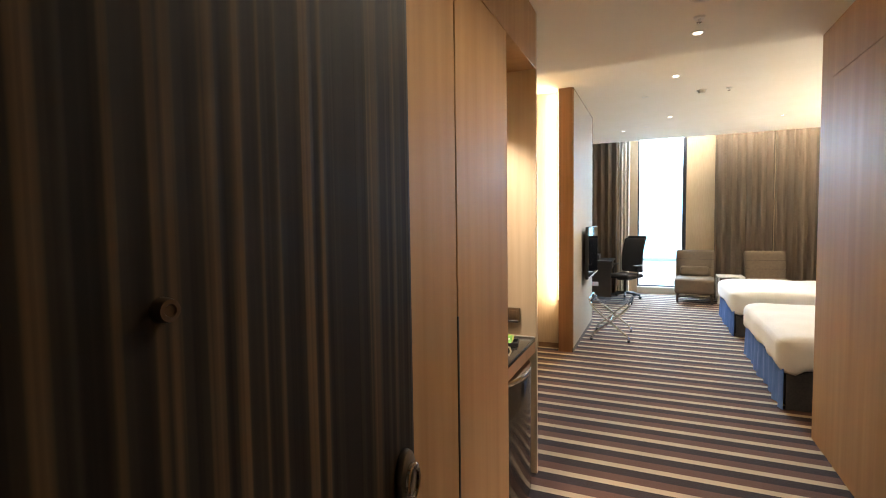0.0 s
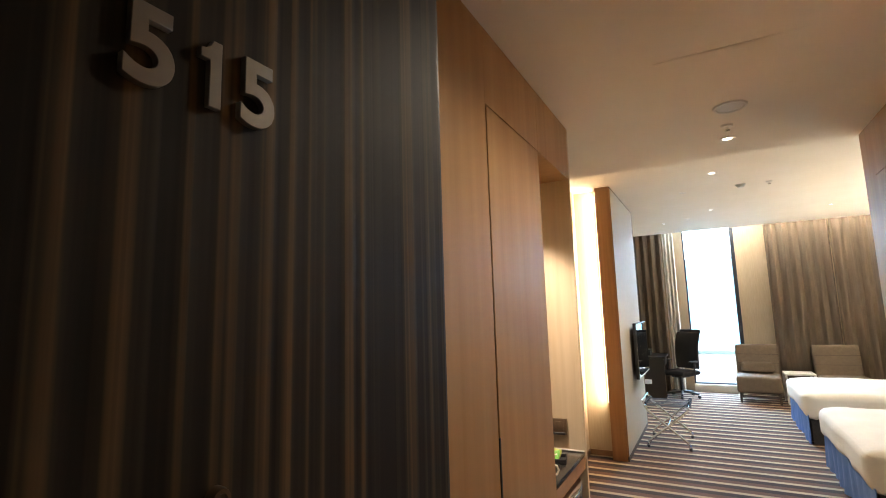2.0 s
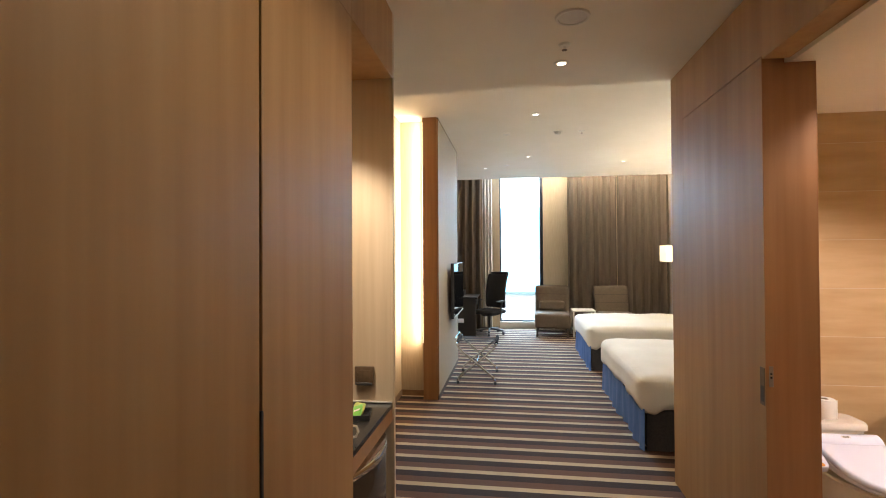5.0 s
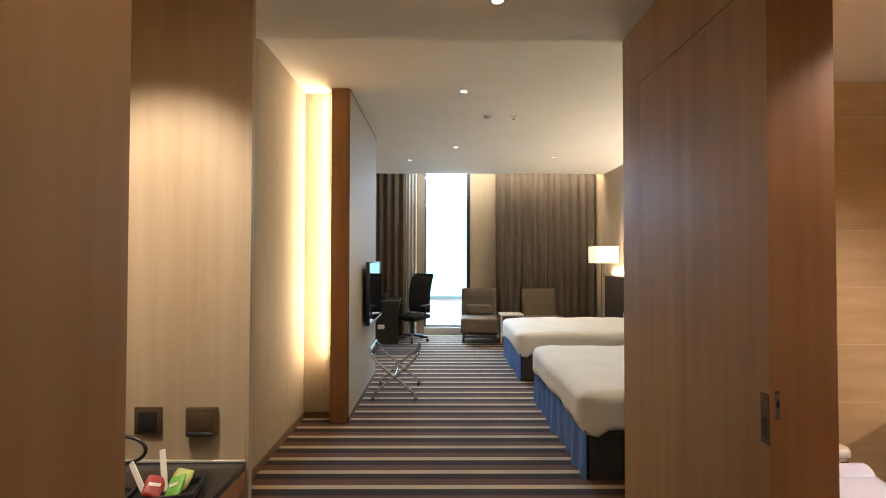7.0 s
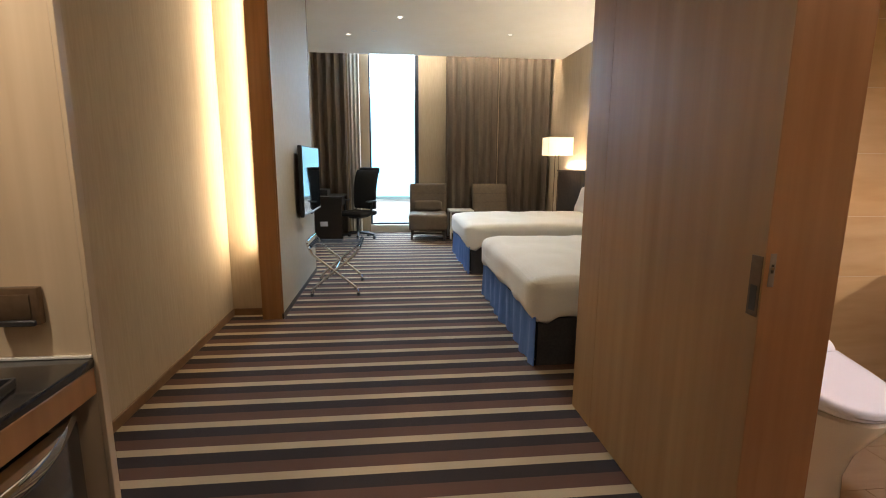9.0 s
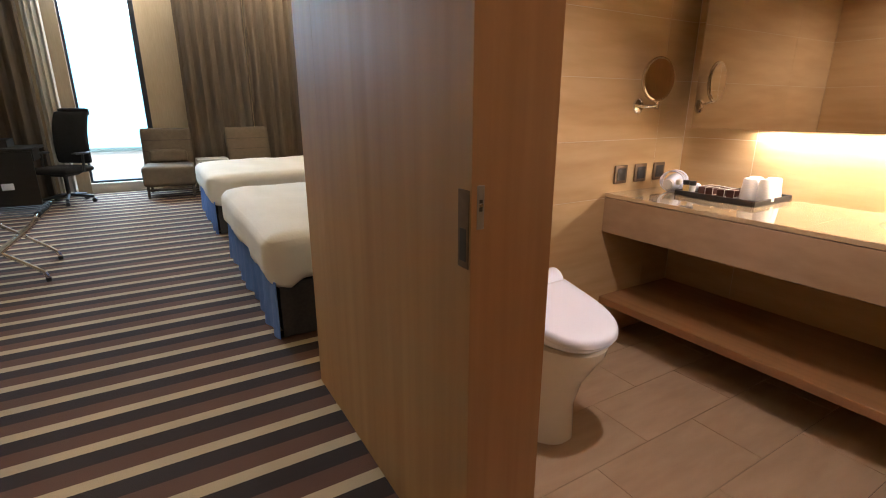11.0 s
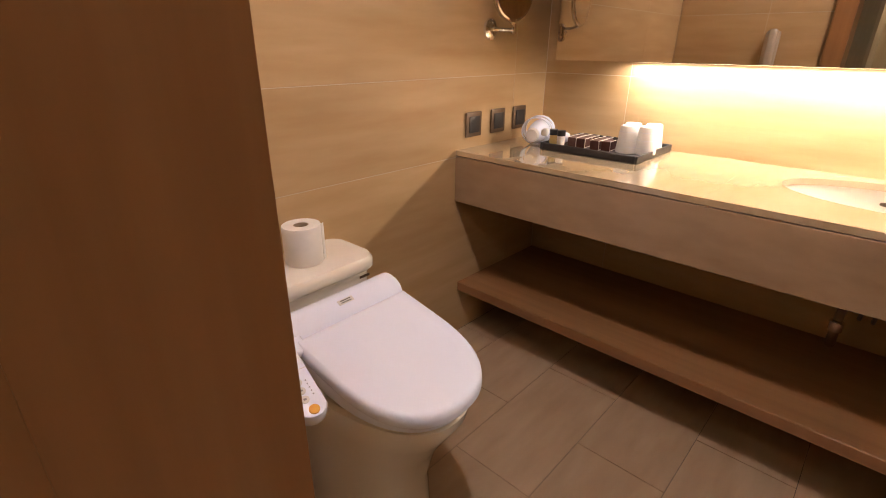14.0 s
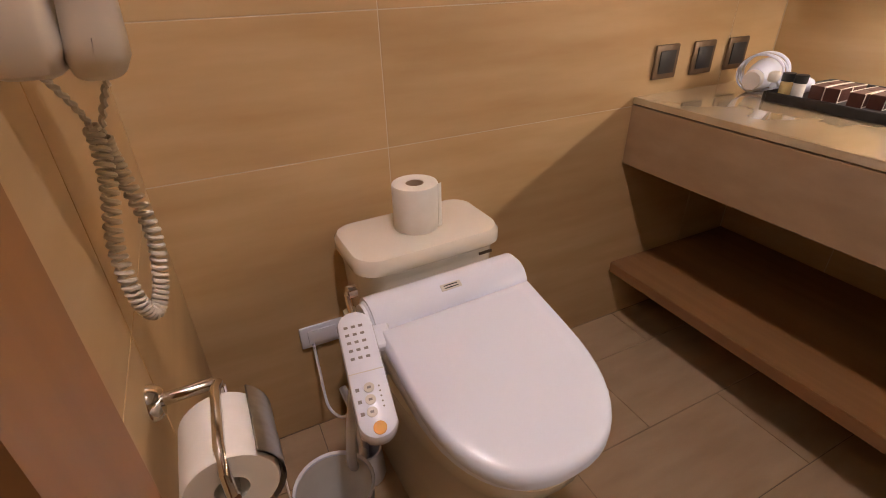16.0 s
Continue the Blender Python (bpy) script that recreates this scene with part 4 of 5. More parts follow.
for a in angles:
    c, s = math.cos(a), math.sin(a)
    hole.append(top.verts.new((ccx + sa * c, ccy + sb * s, COUNTER)))
    hole_low.append(top.verts.new((ccx + sa * c, ccy + sb * s, COUNTER - 0.02)))
    q = min(abs((x1 - ccx if c > 0 else ccx - x0) / c) if abs(c) > 1e-6 else 9, abs(0.40 / s) if abs(s) > 1e-6 else 9)
    rim.append(top.verts.new((ccx + q * c, ccy + q * s, COUNTER)))
for k in range(ring_n):
    j = (k + 1) % ring_n
    top.faces.new((hole[k], hole[j], rim[j], rim[k]))
    top.faces.new((hole[k], hole_low[k], hole_low[j], hole[j]))
part("basin_surround", top, marble, vanity)
part("worktop", bm_box((x0, ccy + 0.3995, COUNTER - 0.02), (x1, y1, COUNTER), 0.0015), marble, vanity, "polished cream marble top")
part("worktop", bm_box((x0, y0, COUNTER - 0.02), (x1, ccy - 0.3995, COUNTER), 0.0015), marble, vanity, "polished cream marble top")
part("front_edge", bm_box((x0 - 0.004, y0, COUNTER - 0.018), (x0 - 0.0002, y1, COUNTER + 0.0005), 0.0015), marble, vanity)
part("apron", bm_box((x0 - 0.0045, y0, 0.578), (x0 + 0.02, y1, COUNTER - 0.0205), 0.0015), apron_stone_shaded, vanity, "beige marble apron, colour darkened for the weaker light on it")
# underside sheets reuse the dark brown of the floor grout
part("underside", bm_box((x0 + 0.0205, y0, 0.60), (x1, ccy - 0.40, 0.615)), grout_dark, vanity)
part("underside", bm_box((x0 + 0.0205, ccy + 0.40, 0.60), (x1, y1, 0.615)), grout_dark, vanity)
basin = part("basin", bm_lathe([(1.0, 0.0), (0.985, -0.02), (0.93, -0.06), (0.80, -0.10), (0.55, -0.125), (0.15, -0.135), (0.0, -0.135)], 48, (0, 0, 0), sx=sa + 0.006, sy=sb + 0.006, cap=False),
             ceramic, vanity, "oval white undermount basin")
basin.matrix_local = Matrix.Translation((ccx, ccy, COUNTER - 0.014))
slot = bm_soft((-0.003, -0.027, -0.0065), (0.003, 0.027, 0.0065), 0.006, 6)
sl = part("overflow_slot", slot, bronze, basin)
sl.matrix_local = pose(0.1675, 0.028, -0.042, 0, -22, 0)
part("drain", bm_lathe([(0.0, 0.006), (0.018, 0.006), (0.024, 0.002), (0.024, 0.0)], 20, (0, 0, -0.133)), chrome, basin)
trap = thing("sink_trap", (3.2, 2.86, 0), "chrome sink trap pipe under the basin", "pipe")
part("down_pipe", bm_tube([(0, 0, 0.62), (0, 0, 0.31), (0.02, 0, 0.275), (0.05, 0, 0.27), (0.075, 0, 0.29), (0.08, 0, 0.36), (0.10, 0, 0.39), (0.168, 0, 0.39)], 0.014, 12), chrome, trap)
part("nut", bm_cyl((0, 0, 0.33), (0, 0, 0.36), 0.020, seg=12), chrome, trap)
for s in (-0.05, -0.085):
    part("supply_hose", bm_tube([(0.05, s, 0.62), (0.06, s, 0.42), (0.11, s, 0.34), (0.168, s, 0.33)], 0.006, 8), steel, trap)
shelf = thing("vanity_shelf", (3.07, 2.5, 0), "long oak shelf under the vanity counter", "shelf")
for y in (1.3, 2.2, 3.2, 4.04):
    part("wall_bracket", bm_box((3.10 - ox, y - 0.012 - oy, 0.168), (BX1 + 0.0105 - ox, y + 0.012 - oy, 0.1955), 0.002), steel, shelf)
part("board", bm_box((2.785 - ox, 1.02 - oy, 0.196), (BX1 + 0.0105 - ox, BY1 - 0.001 - oy, 0.234), 0.003), shelf_wood, shelf)

fau = thing("faucet", (3.272, 2.815, COUNTER), "chrome single-lever basin mixer tap", "faucet")
fau.scale = (0.8, 0.8, 0.8)
part("body", bm_lathe([(0.0, 0.0), (0.025, 0.0), (0.026, 0.006), (0.021, 0.012), (0.020, 0.085), (0.022, 0.09), (0.022, 0.10), (0.0, 0.103)], 24), chrome, fau)
part("spout", bm_soft((-0.115, -0.015, 0.055), (-0.008, 0.015, 0.083), 0.012, 6), chrome, fau)
lever = part("lever", bm_soft((-0.015, -0.017, 0.0), (0.03, 0.017, 0.022), 0.010, 6), chrome, fau)
lever.matrix_local = pose(-0.005, 0, 0.103, 0, -18, 0)
part("lever_arm", bm_tube([(-0.005, 0, 0.120), (-0.045, 0, 0.142), (-0.06, 0, 0.146)], 0.008, 8), chrome, fau)
dish = thing("soap_dish", (3.255, 2.63, COUNTER), "shallow clear glass soap dish on the counter", "soap dish")
dish_glass = bpy.data.materials.new("clear_glass")
dish_glass.use_nodes = True
dg = dish_glass.node_tree.nodes["Principled BSDF"]
dg.inputs["Transmission Weight"].default_value, dg.inputs["Roughness"].default_value = 0.85, 0.05
part("bowl", bm_lathe([(0.0, 0.0), (0.030, 0.0), (0.055, 0.018), (0.058, 0.022), (0.053, 0.021), (0.029, 0.005), (0.0, 0.005)], 28, sy=1.2), dish_glass, dish)

mirror = thing("wall_mirror", (3.20, 2.6, 1.068), "wide mirror-fronted wall cabinet with light strip below", "mirror")
mirror_glass = bpy.data.materials.new("mirror_silver")
mirror_glass.use_nodes = True
mg = mirror_glass.node_tree.nodes["Principled BSDF"]
mg.inputs["Base Color"].default_value, mg.inputs["Metallic"].default_value, mg.inputs["Roughness"].default_value = rgb(0.74, 0.70, 0.63), 1.0, 0.012
part("backing_box", bm_box((-0.012, -1.48, 0.0), (0.1235, 1.335, 1.10), 0.001), shelf_wood, mirror)
part("glass", bm_box((-0.018, -1.50, -0.004), (-0.0125, 1.345, 1.10), 0.0015), mirror_glass, mirror)
part("strip_lens", bm_box((0.05, -1.40, -0.006), (0.09, 1.06, -0.0005), 0.001), glow("mirror_strip_glow", (1.0, 0.84, 0.56), 7.0), mirror, "warm light strip")

mag = thing("shaving_mirror", (2.935, BY1, 1.163), "round chrome magnifying mirror on a wall arm", "mirror")
fl = bm_lathe([(0.0, 0.016), (0.020, 0.016), (0.034, 0.008), (0.036, 0.0)], 28)
bmesh.ops.transform(fl, matrix=pose(0, 0, 0, 90, 0, 0), verts=fl.verts)
part("wall_flange", fl, chrome, mag)
part("arm", bm_tube([(0, -0.012, 0), (0.0, -0.022, 0), (0.012, -0.03, 0), (0.07, -0.05, 0.0), (0.076, -0.05, 0.0)], 0.007, 10), chrome, mag)
part("arm_post", bm_tube([(0.076, -0.05, -0.014), (0.076, -0.05, 0.02)], 0.009, 10), chrome, mag)
part("yoke", bm_tube([(0.076, -0.05, 0.012), (0.045, -0.07, 0.014), (0.014, -0.085, 0.024)], 0.006, 10), chrome, mag)
disc = bm_lathe([(0.0, 0.006), (0.088, 0.006), (0.092, 0.004), (0.097, 0.004), (0.098, 0.0), (0.097, -0.006), (0.0, -0.012)], 40)
dm = part("rim", disc, chrome, mag)
dm.matrix_local = pose(0.012, -0.09, 0.118, 90, 0, -8)
part("mirror_glass", bm_cyl((0, 0, 0.0062), (0, 0, 0.0078), 0.087, seg=40), mirror_glass, dm)

for x in (2.855, 3.003, 3.148):
    plate("wall_socket", pose(x, BY1 - 0.0005, 0.848), 0.088, 0.088, bronze, "bronze switch and socket plate above the counter", True)

# things on the counter
bt = thing("amenity_tray", (3.168, 3.685, COUNTER), "black lacquer amenity tray on the vanity counter", "tray", 0)
part("base", bm_box((-0.15, -0.185, 0.004), (0.15, 0.185, 0.010), 0.002), black, bt)
for lo, hi in (((-0.155, -0.19, 0), (0.155, -0.182, 0.024)), ((-0.155, 0.182, 0), (0.155, 0.19, 0.024)), ((-0.155, -0.1815, 0), (-0.147, 0.1815, 0.024)), ((0.147, -0.1815, 0), (0.155, 0.1815, 0.024))):
    part("rim", bm_box(lo, hi, 0.002), black, bt)
box_brown = material("box_brown", (0.075, 0.025, 0.018), 0.5, second=(0.10, 0.038, 0.028), scale=40)
for k, (x, y, zz) in enumerate(((3.115, 3.785, 0), (3.175, 3.785, 0), (3.115, 3.748, 0.0), (3.175, 3.748, 0.0), (3.11, 3.690, 0), (3.17, 3.690, 0), (3.125, 3.653, 0))):
    b = thing("amenity_box", (x, y, COUNTER + 0.0105), "small dark brown amenity box with pale edges", "box", 3 * (-1) ** k, "amenity boxes")
    part("carton", bm_box((-0.028, -0.017, 0), (0.028, 0.017, 0.032), 0.001), box_brown, b)
    for lo, hi in (((-0.0285, -0.0175, 0.0315), (0.0285, -0.0145, 0.0328)), ((-0.0285, 0.0145, 0.0315), (0.0285, 0.0175, 0.0328)), ((-0.0287, -0.0178, 0.001), (-0.0262, -0.0165, 0.0328)), ((-0.0287, -0.0178, 0.0), (0.0287, -0.0168, 0.0025))):
        part("pale_edge", bm_box(lo, hi), paper, b)
amber = material("shampoo_amber", (0.55, 0.40, 0.16), 0.15, second=(0.6, 0.46, 0.22), scale=10)
for y, m in ((3.845, amber), (3.812, plastic_grey)):
    b = thing("shampoo_bottle", (3.055, y, COUNTER + 0.0105), "small toiletry bottle with a wide black cap", "bottle", group="toiletry bottles")
    part("bottle", bm_lathe([(0.0, 0.0), (0.0135, 0.0), (0.0145, 0.003), (0.0145, 0.034), (0.012, 0.038), (0.0, 0.038)], 20), m, b)
    part("cap", bm_lathe([(0.0, 0.0385), (0.0155, 0.0385), (0.0155, 0.058), (0.0, 0.059)], 20), black, b)
for x, y in ((3.135, 3.590), (3.205, 3.605), (3.155, 3.530), (3.23, 3.538)):
    c = thing("paper_cup", (x, y, COUNTER + 0.0105), "white wrapped cup turned upside down on the tray", "cup", group="wrapped cups")
    part("cup", bm_lathe([(0.0365, 0.0), (0.0375, 0.003), (0.029, 0.086), (0.026, 0.090), (0.0, 0.090)], 28), paper, c)
    for z in (0.02, 0.045, 0.07):
        part("wrap_crease", bm_lathe([(0.0372 - 0.1 * z, z), (0.0378 - 0.1 * z, z + 0.001), (0.0370 - 0.1 * z, z + 0.002)], 28), plastic_white, c)
dry = thing("hair_dryer", (3.10, 3.945, COUNTER), "white hair dryer with cord wound round it", "hair dryer", 20)
part("barrel", bm_lathe([(0.0, -0.085), (0.026, -0.085), (0.030, -0.06), (0.036, -0.02), (0.040, 0.03), (0.038, 0.07), (0.028, 0.085), (0.0, 0.088)], 28), plastic_white, dry)
dry.children[0].matrix_local = pose(0, 0, 0.045, 0, 90, 0)
part("handle", bm_soft((-0.02, -0.13, 0.012), (0.02, -0.02, 0.05), 0.017, 6), plastic_white, dry)
part("rear_grille", bm_cyl((0.0845, 0, 0.045), (0.092, 0, 0.045), 0.022, seg=20), plastic_grey, dry)
part("nozzle", bm_cyl((-0.11, 0, 0.045), (-0.0855, 0, 0.045), 0.022, 0.025, seg=20), plastic_grey, dry)
coil = [(0.038 * math.cos(k * 0.19) - 0.01 + 0.012 * math.sin(k * 0.07), 0.058 * math.cos(k * 0.62 + 0.3), 0.051 + 0.048 * math.sin(k * 0.62 + 0.3)) for k in range(46)]
part("cord", bm_tube(eased(coil + [(-0.06, -0.06, 0.03), (-0.1, -0.05, 0.06)], 4), 0.0030, 6), plastic_white, dry, "pale wound cord")
part("plug", bm_soft((-0.135, -0.065, 0.05), (-0.10, -0.04, 0.075), 0.008, 4), plastic_grey, dry)

# ---- bathroom: toilet ----
def d_outline(cx, yb, yf, hw, n=24, square=2.4):
    """Straight at the back, rounded at the front."""
    pts = [(cx + hw, yb), (cx - hw, yb)]
    ym = yb - (yb - yf) * 0.36
    for k in range(n + 1):
        a = math.pi + math.pi * k / n
        c, s = math.cos(a), math.sin(a)
        pts.append((cx + hw * math.copysign(abs(c) ** (2 / square), c), ym + (ym - yf) * math.copysign(abs(s) ** (2 / square), s)))
    return pts


def r_outline(cx, yb, yf, hw, r=0.045, n=7):
    """A rectangle with round corners and a slightly bowed front."""
    pts = []
    for qx, qy, start in ((cx + hw - r, yb - r, 90), (cx - hw + r, yb - r, 180), (cx - hw + r, yf + r, 270), (cx + hw - r, yf + r, 0)):
        for k in range(n):
            a = math.radians(start - 90 + 90 * k / (n - 1))
            x, y = qx + r * math.cos(a), qy + r * math.sin(a)
            pts.append((x, y - (0.012 * (1 - ((x - cx) / hw) ** 2) if qy < (yb + yf) / 2 else 0)))
    return pts


def bm_loft(rings, bm=None):
    bm = bm or bmesh.new()
    vs = [[bm.verts.new((x, y, z)) for x, y in pts] for z, pts in rings]
    n = len(vs[0])
    for a, b in zip(vs, vs[1:]):
        for k in range(n):
            bm.faces.new((a[k], a[(k + 1) % n], b[(k + 1) % n], b[k]))
    bm.faces.new(vs[0][::-1])
    bm.faces.new(vs[-1])
    return bm


toilet = thing("toilet", (2.028, 3.755, 0), "white ceramic toilet with closed electronic bidet lid", "toilet", 2)
part("pedestal", bm_loft([(0.0, d_outline(0, 0.26, -0.235, 0.13)), (0.03, d_outline(0, 0.26, -0.235, 0.128)), (0.14, d_outline(0, 0.26, -0.23, 0.124)), (0.24, d_outline(0, 0.26, -0.26, 0.135)),
                          (0.32, d_outline(0, 0.26, -0.31, 0.148)), (0.375, d_outline(0, 0.26, -0.345, 0.158)), (0.40, d_outline(0, 0.26, -0.35, 0.160)), (0.41, d_outline(0, 0.25, -0.34, 0.152))]), ceramic, toilet, "glazed pedestal bowl")


def tilt(bm, z_back, slope, y_back=-0.03):
    for v in bm.verts:
        v.co.z += z_back + slope * (v.co.y - y_back)
    return bm


part("seat", tilt(bm_loft([(0.0, d_outline(0, 0.0, -0.353, 0.158)), (0.006, d_outline(0, 0.0, -0.359, 0.163)), (0.030, d_outline(0, 0.0, -0.359, 0.163)), (0.036, d_outline(0, 0.0, -0.355, 0.159))]), 0.452, 0.105), plastic_white, toilet, "white seat ring")
part("lid", tilt(bm_loft([(0.0, d_outline(0, -0.02, -0.363, 0.164)), (0.006, d_outline(0, -0.02, -0.368, 0.166)), (0.018, d_outline(0, -0.02, -0.368, 0.166)), (0.026, d_outline(0, -0.0205, -0.366, 0.1645)),
                          (0.0305, d_outline(0, -0.022, -0.361, 0.1605)), (0.0325, d_outline(0, -0.025, -0.353, 0.157)), (0.0345, d_outline(0, -0.04, -0.315, 0.125))]), 0.500, 0.205), plastic_white, toilet, "smooth white closed lid")
hinge = bm_cyl((-0.175, 0.038, 0.508), (0.175, 0.038, 0.508), 0.053, seg=32)
bmesh.ops.bevel(hinge, geom=[e for e in hinge.edges if abs(e.verts[0].co.x - e.verts[1].co.x) < 1e-5], offset=0.010, segments=3, affect="EDGES")
cover = part("hinge_cover", hinge, plastic_white, toilet, "rounded white bidet housing")
part("housing_base", bm_box((-0.18, -0.01, 0.41), (0.18, 0.10, 0.49), 0.012, 2), plastic_white, toilet)
badge = part("badge", bm_box((-0.022, -0.007, 0), (0.022, 0.007, 0.0012), 0.0004), plastic_grey, cover, "small grey oblong badge")
badge.matrix_local = pose(0.0, 0.0125, 0.5551, 28, 0, 0)
for z in (-0.0028, 0.0028):
    part("print_bar", bm_box((-0.015, z - 0.001, 0.0011), (0.015, z + 0.001, 0.0017)), black, badge)
part("tank", bm_loft([(0.36, r_outline(0.024, 0.31, 0.14, 0.150)), (0.42, r_outline(0.024, 0.31, 0.132, 0.158)), (0.548, r_outline(0.024, 0.31, 0.128, 0.164))]), ceramic, toilet, "white ceramic cistern")
part("tank_lid", bm_loft([(0.551, r_outline(0.024, 0.315, 0.120, 0.170)), (0.556, r_outline(0.024, 0.318, 0.116, 0.174)), (0.578, r_outline(0.024, 0.318, 0.116, 0.174)),
                          (0.588, r_outline(0.024, 0.313, 0.122, 0.168)), (0.591, r_outline(0.024, 0.300, 0.138, 0.152))]), ceramic, toilet, "rounded cistern lid")
part("maker_mark", bm_box((0.132, 0.1212, 0.530), (0.166, 0.1228, 0.537)), bronze, toilet)
part("flush_lever", bm_tube([(-0.154, 0.155, 0.515), (-0.172, 0.150, 0.515), (-0.176, 0.125, 0.505), (-0.176, 0.105, 0.490)], 0.006, 8), chrome, toilet, "chrome flush lever")
part("lever_boss", bm_cyl((-0.168, 0.155, 0.515), (-0.150, 0.155, 0.515), 0.014, seg=16), chrome, toilet)

# bidet control arm
def capsule(r, half):
    return [(r * math.cos(a), (half - r) * (1 if a < math.pi - 1e-6 else -1) + r * math.sin(a)) for a in [k * math.pi / 10 for k in range(10)] + [math.pi + k * math.pi / 10 for k in range(10)]]


ctl = part("control_panel", bm_loft([(0.0, capsule(0.029, 0.118)), (0.004, capsule(0.032, 0.121)), (0.022, capsule(0.032, 0.121)), (0.028, capsule(0.030, 0.119)), (0.030, capsule(0.026, 0.115))]), plastic_white, toilet, "slim white control panel")
ctl.matrix_local = pose(-0.214, -0.075, 0.492, 18, 0, -9)
part("bracket", bm_box((0.02, 0.04, 0.002), (0.06, 0.09, 0.02), 0.004), plastic_white, ctl)
part("stop_button", bm_cyl((0, -0.105, 0.0295), (0, -0.105, 0.0325), 0.0105, seg=24), material("orange_button", (0.75, 0.32, 0.03), 0.4, second=(0.80, 0.38, 0.05), scale=30), ctl, "round orange stop button")
key_grey = material("key_print", (0.22, 0.21, 0.22), 0.5, second=(0.28, 0.27, 0.28), scale=30)
for k in range(3):
    part("button", bm_cyl((-0.006 + 0.002 * k, -0.077 + 0.021 * k, 0.0295), (-0.006 + 0.002 * k, -0.077 + 0.021 * k, 0.0315), 0.0085, seg=20), plastic_grey, ctl)
    part("print_bar", bm_box((-0.009 + 0.002 * k, -0.079 + 0.021 * k, 0.0314), (-0.003 + 0.002 * k, -0.075 + 0.021 * k, 0.0320)), key_grey, ctl)
    part("print_bar", bm_box((-0.024, -0.080 + 0.021 * k, 0.0297), (-0.018, -0.074 + 0.021 * k, 0.0304)), key_grey, ctl)
for r in range(5):
    part("print_dot", bm_cyl((0.014, -0.072 + 0.009 * r, 0.0297), (0.014, -0.072 + 0.009 * r, 0.0305), 0.0016, seg=8), key_grey, ctl)
for r in range(5):
    for c in range(3):
        part("print_bar", bm_box((-0.020 + 0.013 * c, 0.02 + 0.016 * r, 0.0297), (-0.013 + 0.013 * c, 0.025 + 0.016 * r, 0.0304)), key_grey, ctl)
part("seam", bm_box((-0.030, -0.006, 0.0297), (0.030, -0.0045, 0.0302)), plastic_grey, ctl)
part("hose", bm_tube(eased([(-0.20, 0.02, 0.45), (-0.225, 0.0, 0.38), (-0.245, -0.01, 0.28), (-0.24, 0.03, 0.16), (-0.20, 0.10, 0.10), (-0.18, 0.22, 0.10), (-0.18, 0.31, 0.12)]), 0.011, 10), plastic_white, toilet, "white water hose")
part("power_cord", bm_tube(eased([(-0.19, 0.05, 0.44), (-0.21, 0.14, 0.20), (-0.235, 0.24, 0.14), (-0.232, 0.30, 0.22), (-0.232, 0.315, 0.29)]), 0.004, 6), plastic_white, toilet, "thin white power cord")
wsock = plate("wall_socket", pose(1.814, BY1 - 0.0005, 0.305), 0.112, 0.062, plastic_white, "white socket plate low beside the toilet", False)

spare = thing("toilet_roll", (2.035, 3.985, 0.591), "spare white toilet roll standing on the cistern", "toilet roll")
spare.matrix_world = pose(2.045, 3.972, 0.592)
part("paper", bm_lathe([(0.020, 0.0), (0.049, 0.0), (0.0505, 0.003), (0.0505, 0.097), (0.049, 0.10), (0.020, 0.10), (0.020, 0.0)], 36), paper, spare)
part("core", bm_lathe([(0.018, 0.002), (0.0198, 0.002), (0.0198, 0.0985), (0.018, 0.0985), (0.018, 0.002)], 28), material("card_core", (0.36, 0.28, 0.19), 0.9, second=(0.42, 0.33, 0.23), scale=60), spare, "brown card core")
tail = part("loose_end", bm_box((0.0, -0.001, 0.0), (0.012, 0.001, 0.098)), paper, spare)
tail.matrix_local = pose(0.040, -0.031, 0.001, 0, 0, 30)

# paper holder on the side wall
hold = thing("paper_holder", (BX0 + 0.0018, 3.558, 0.672), "chrome toilet paper holder with hanging roll", "paper holder")
flg = bm_lathe([(0.0, 0.012), (0.016, 0.012), (0.021, 0.006), (0.022, 0.0)], 24)
bmesh.ops.transform(flg, matrix=pose(0, 0, 0, 0, 90, 0), verts=flg.verts)
part("flange", flg, chrome, hold)
part("rod", bm_tube([(0.01, 0, 0), (0.066, 0, 0), (0.070, -0.004, -0.004), (0.070, -0.008, -0.03), (0.068, -0.03, -0.034), (0.066, -0.138, -0.034)], 0.0075, 10), chrome, hold)
part("guard_bar", bm_tube([(0.070, -0.004, 0.002), (0.068, -0.03, 0.014), (0.066, -0.115, 0.016), (0.066, -0.134, 0.0), (0.066, -0.137, -0.028)], 0.006, 10), chrome, hold)
roll = bm_lathe([(0.017, -0.047), (0.045, -0.047), (0.047, -0.044), (0.047, 0.044), (0.045, 0.047), (0.017, 0.047), (0.017, -0.047)], 32)
bmesh.ops.transform(roll, matrix=pose(0.066, -0.08, -0.034, 90, 0, 0), verts=roll.verts)
part("paper_roll", roll, paper, hold, "white paper roll")
arcp = [(0.066 + 0.051 * math.cos(a), -0.034 + 0.051 * math.sin(a)) for a in [radians(52 - 10 * k) for k in range(11)]]
cov = bmesh.new()
va = [[cov.verts.new((x, y, z)) for x, z in arcp] + [cov.verts.new((x * 1.0 + 0.0018, y, z + 0.0014)) for x, z in arcp[::-1]] for y in (-0.128, -0.028)]
nn = len(va[0])
for k in range(nn):
    cov.faces.new((va[0][k], va[0][(k + 1) % nn], va[1][(k + 1) % nn], va[1][k]))
part("cover", cov, steel, hold, "curved steel paper cover")
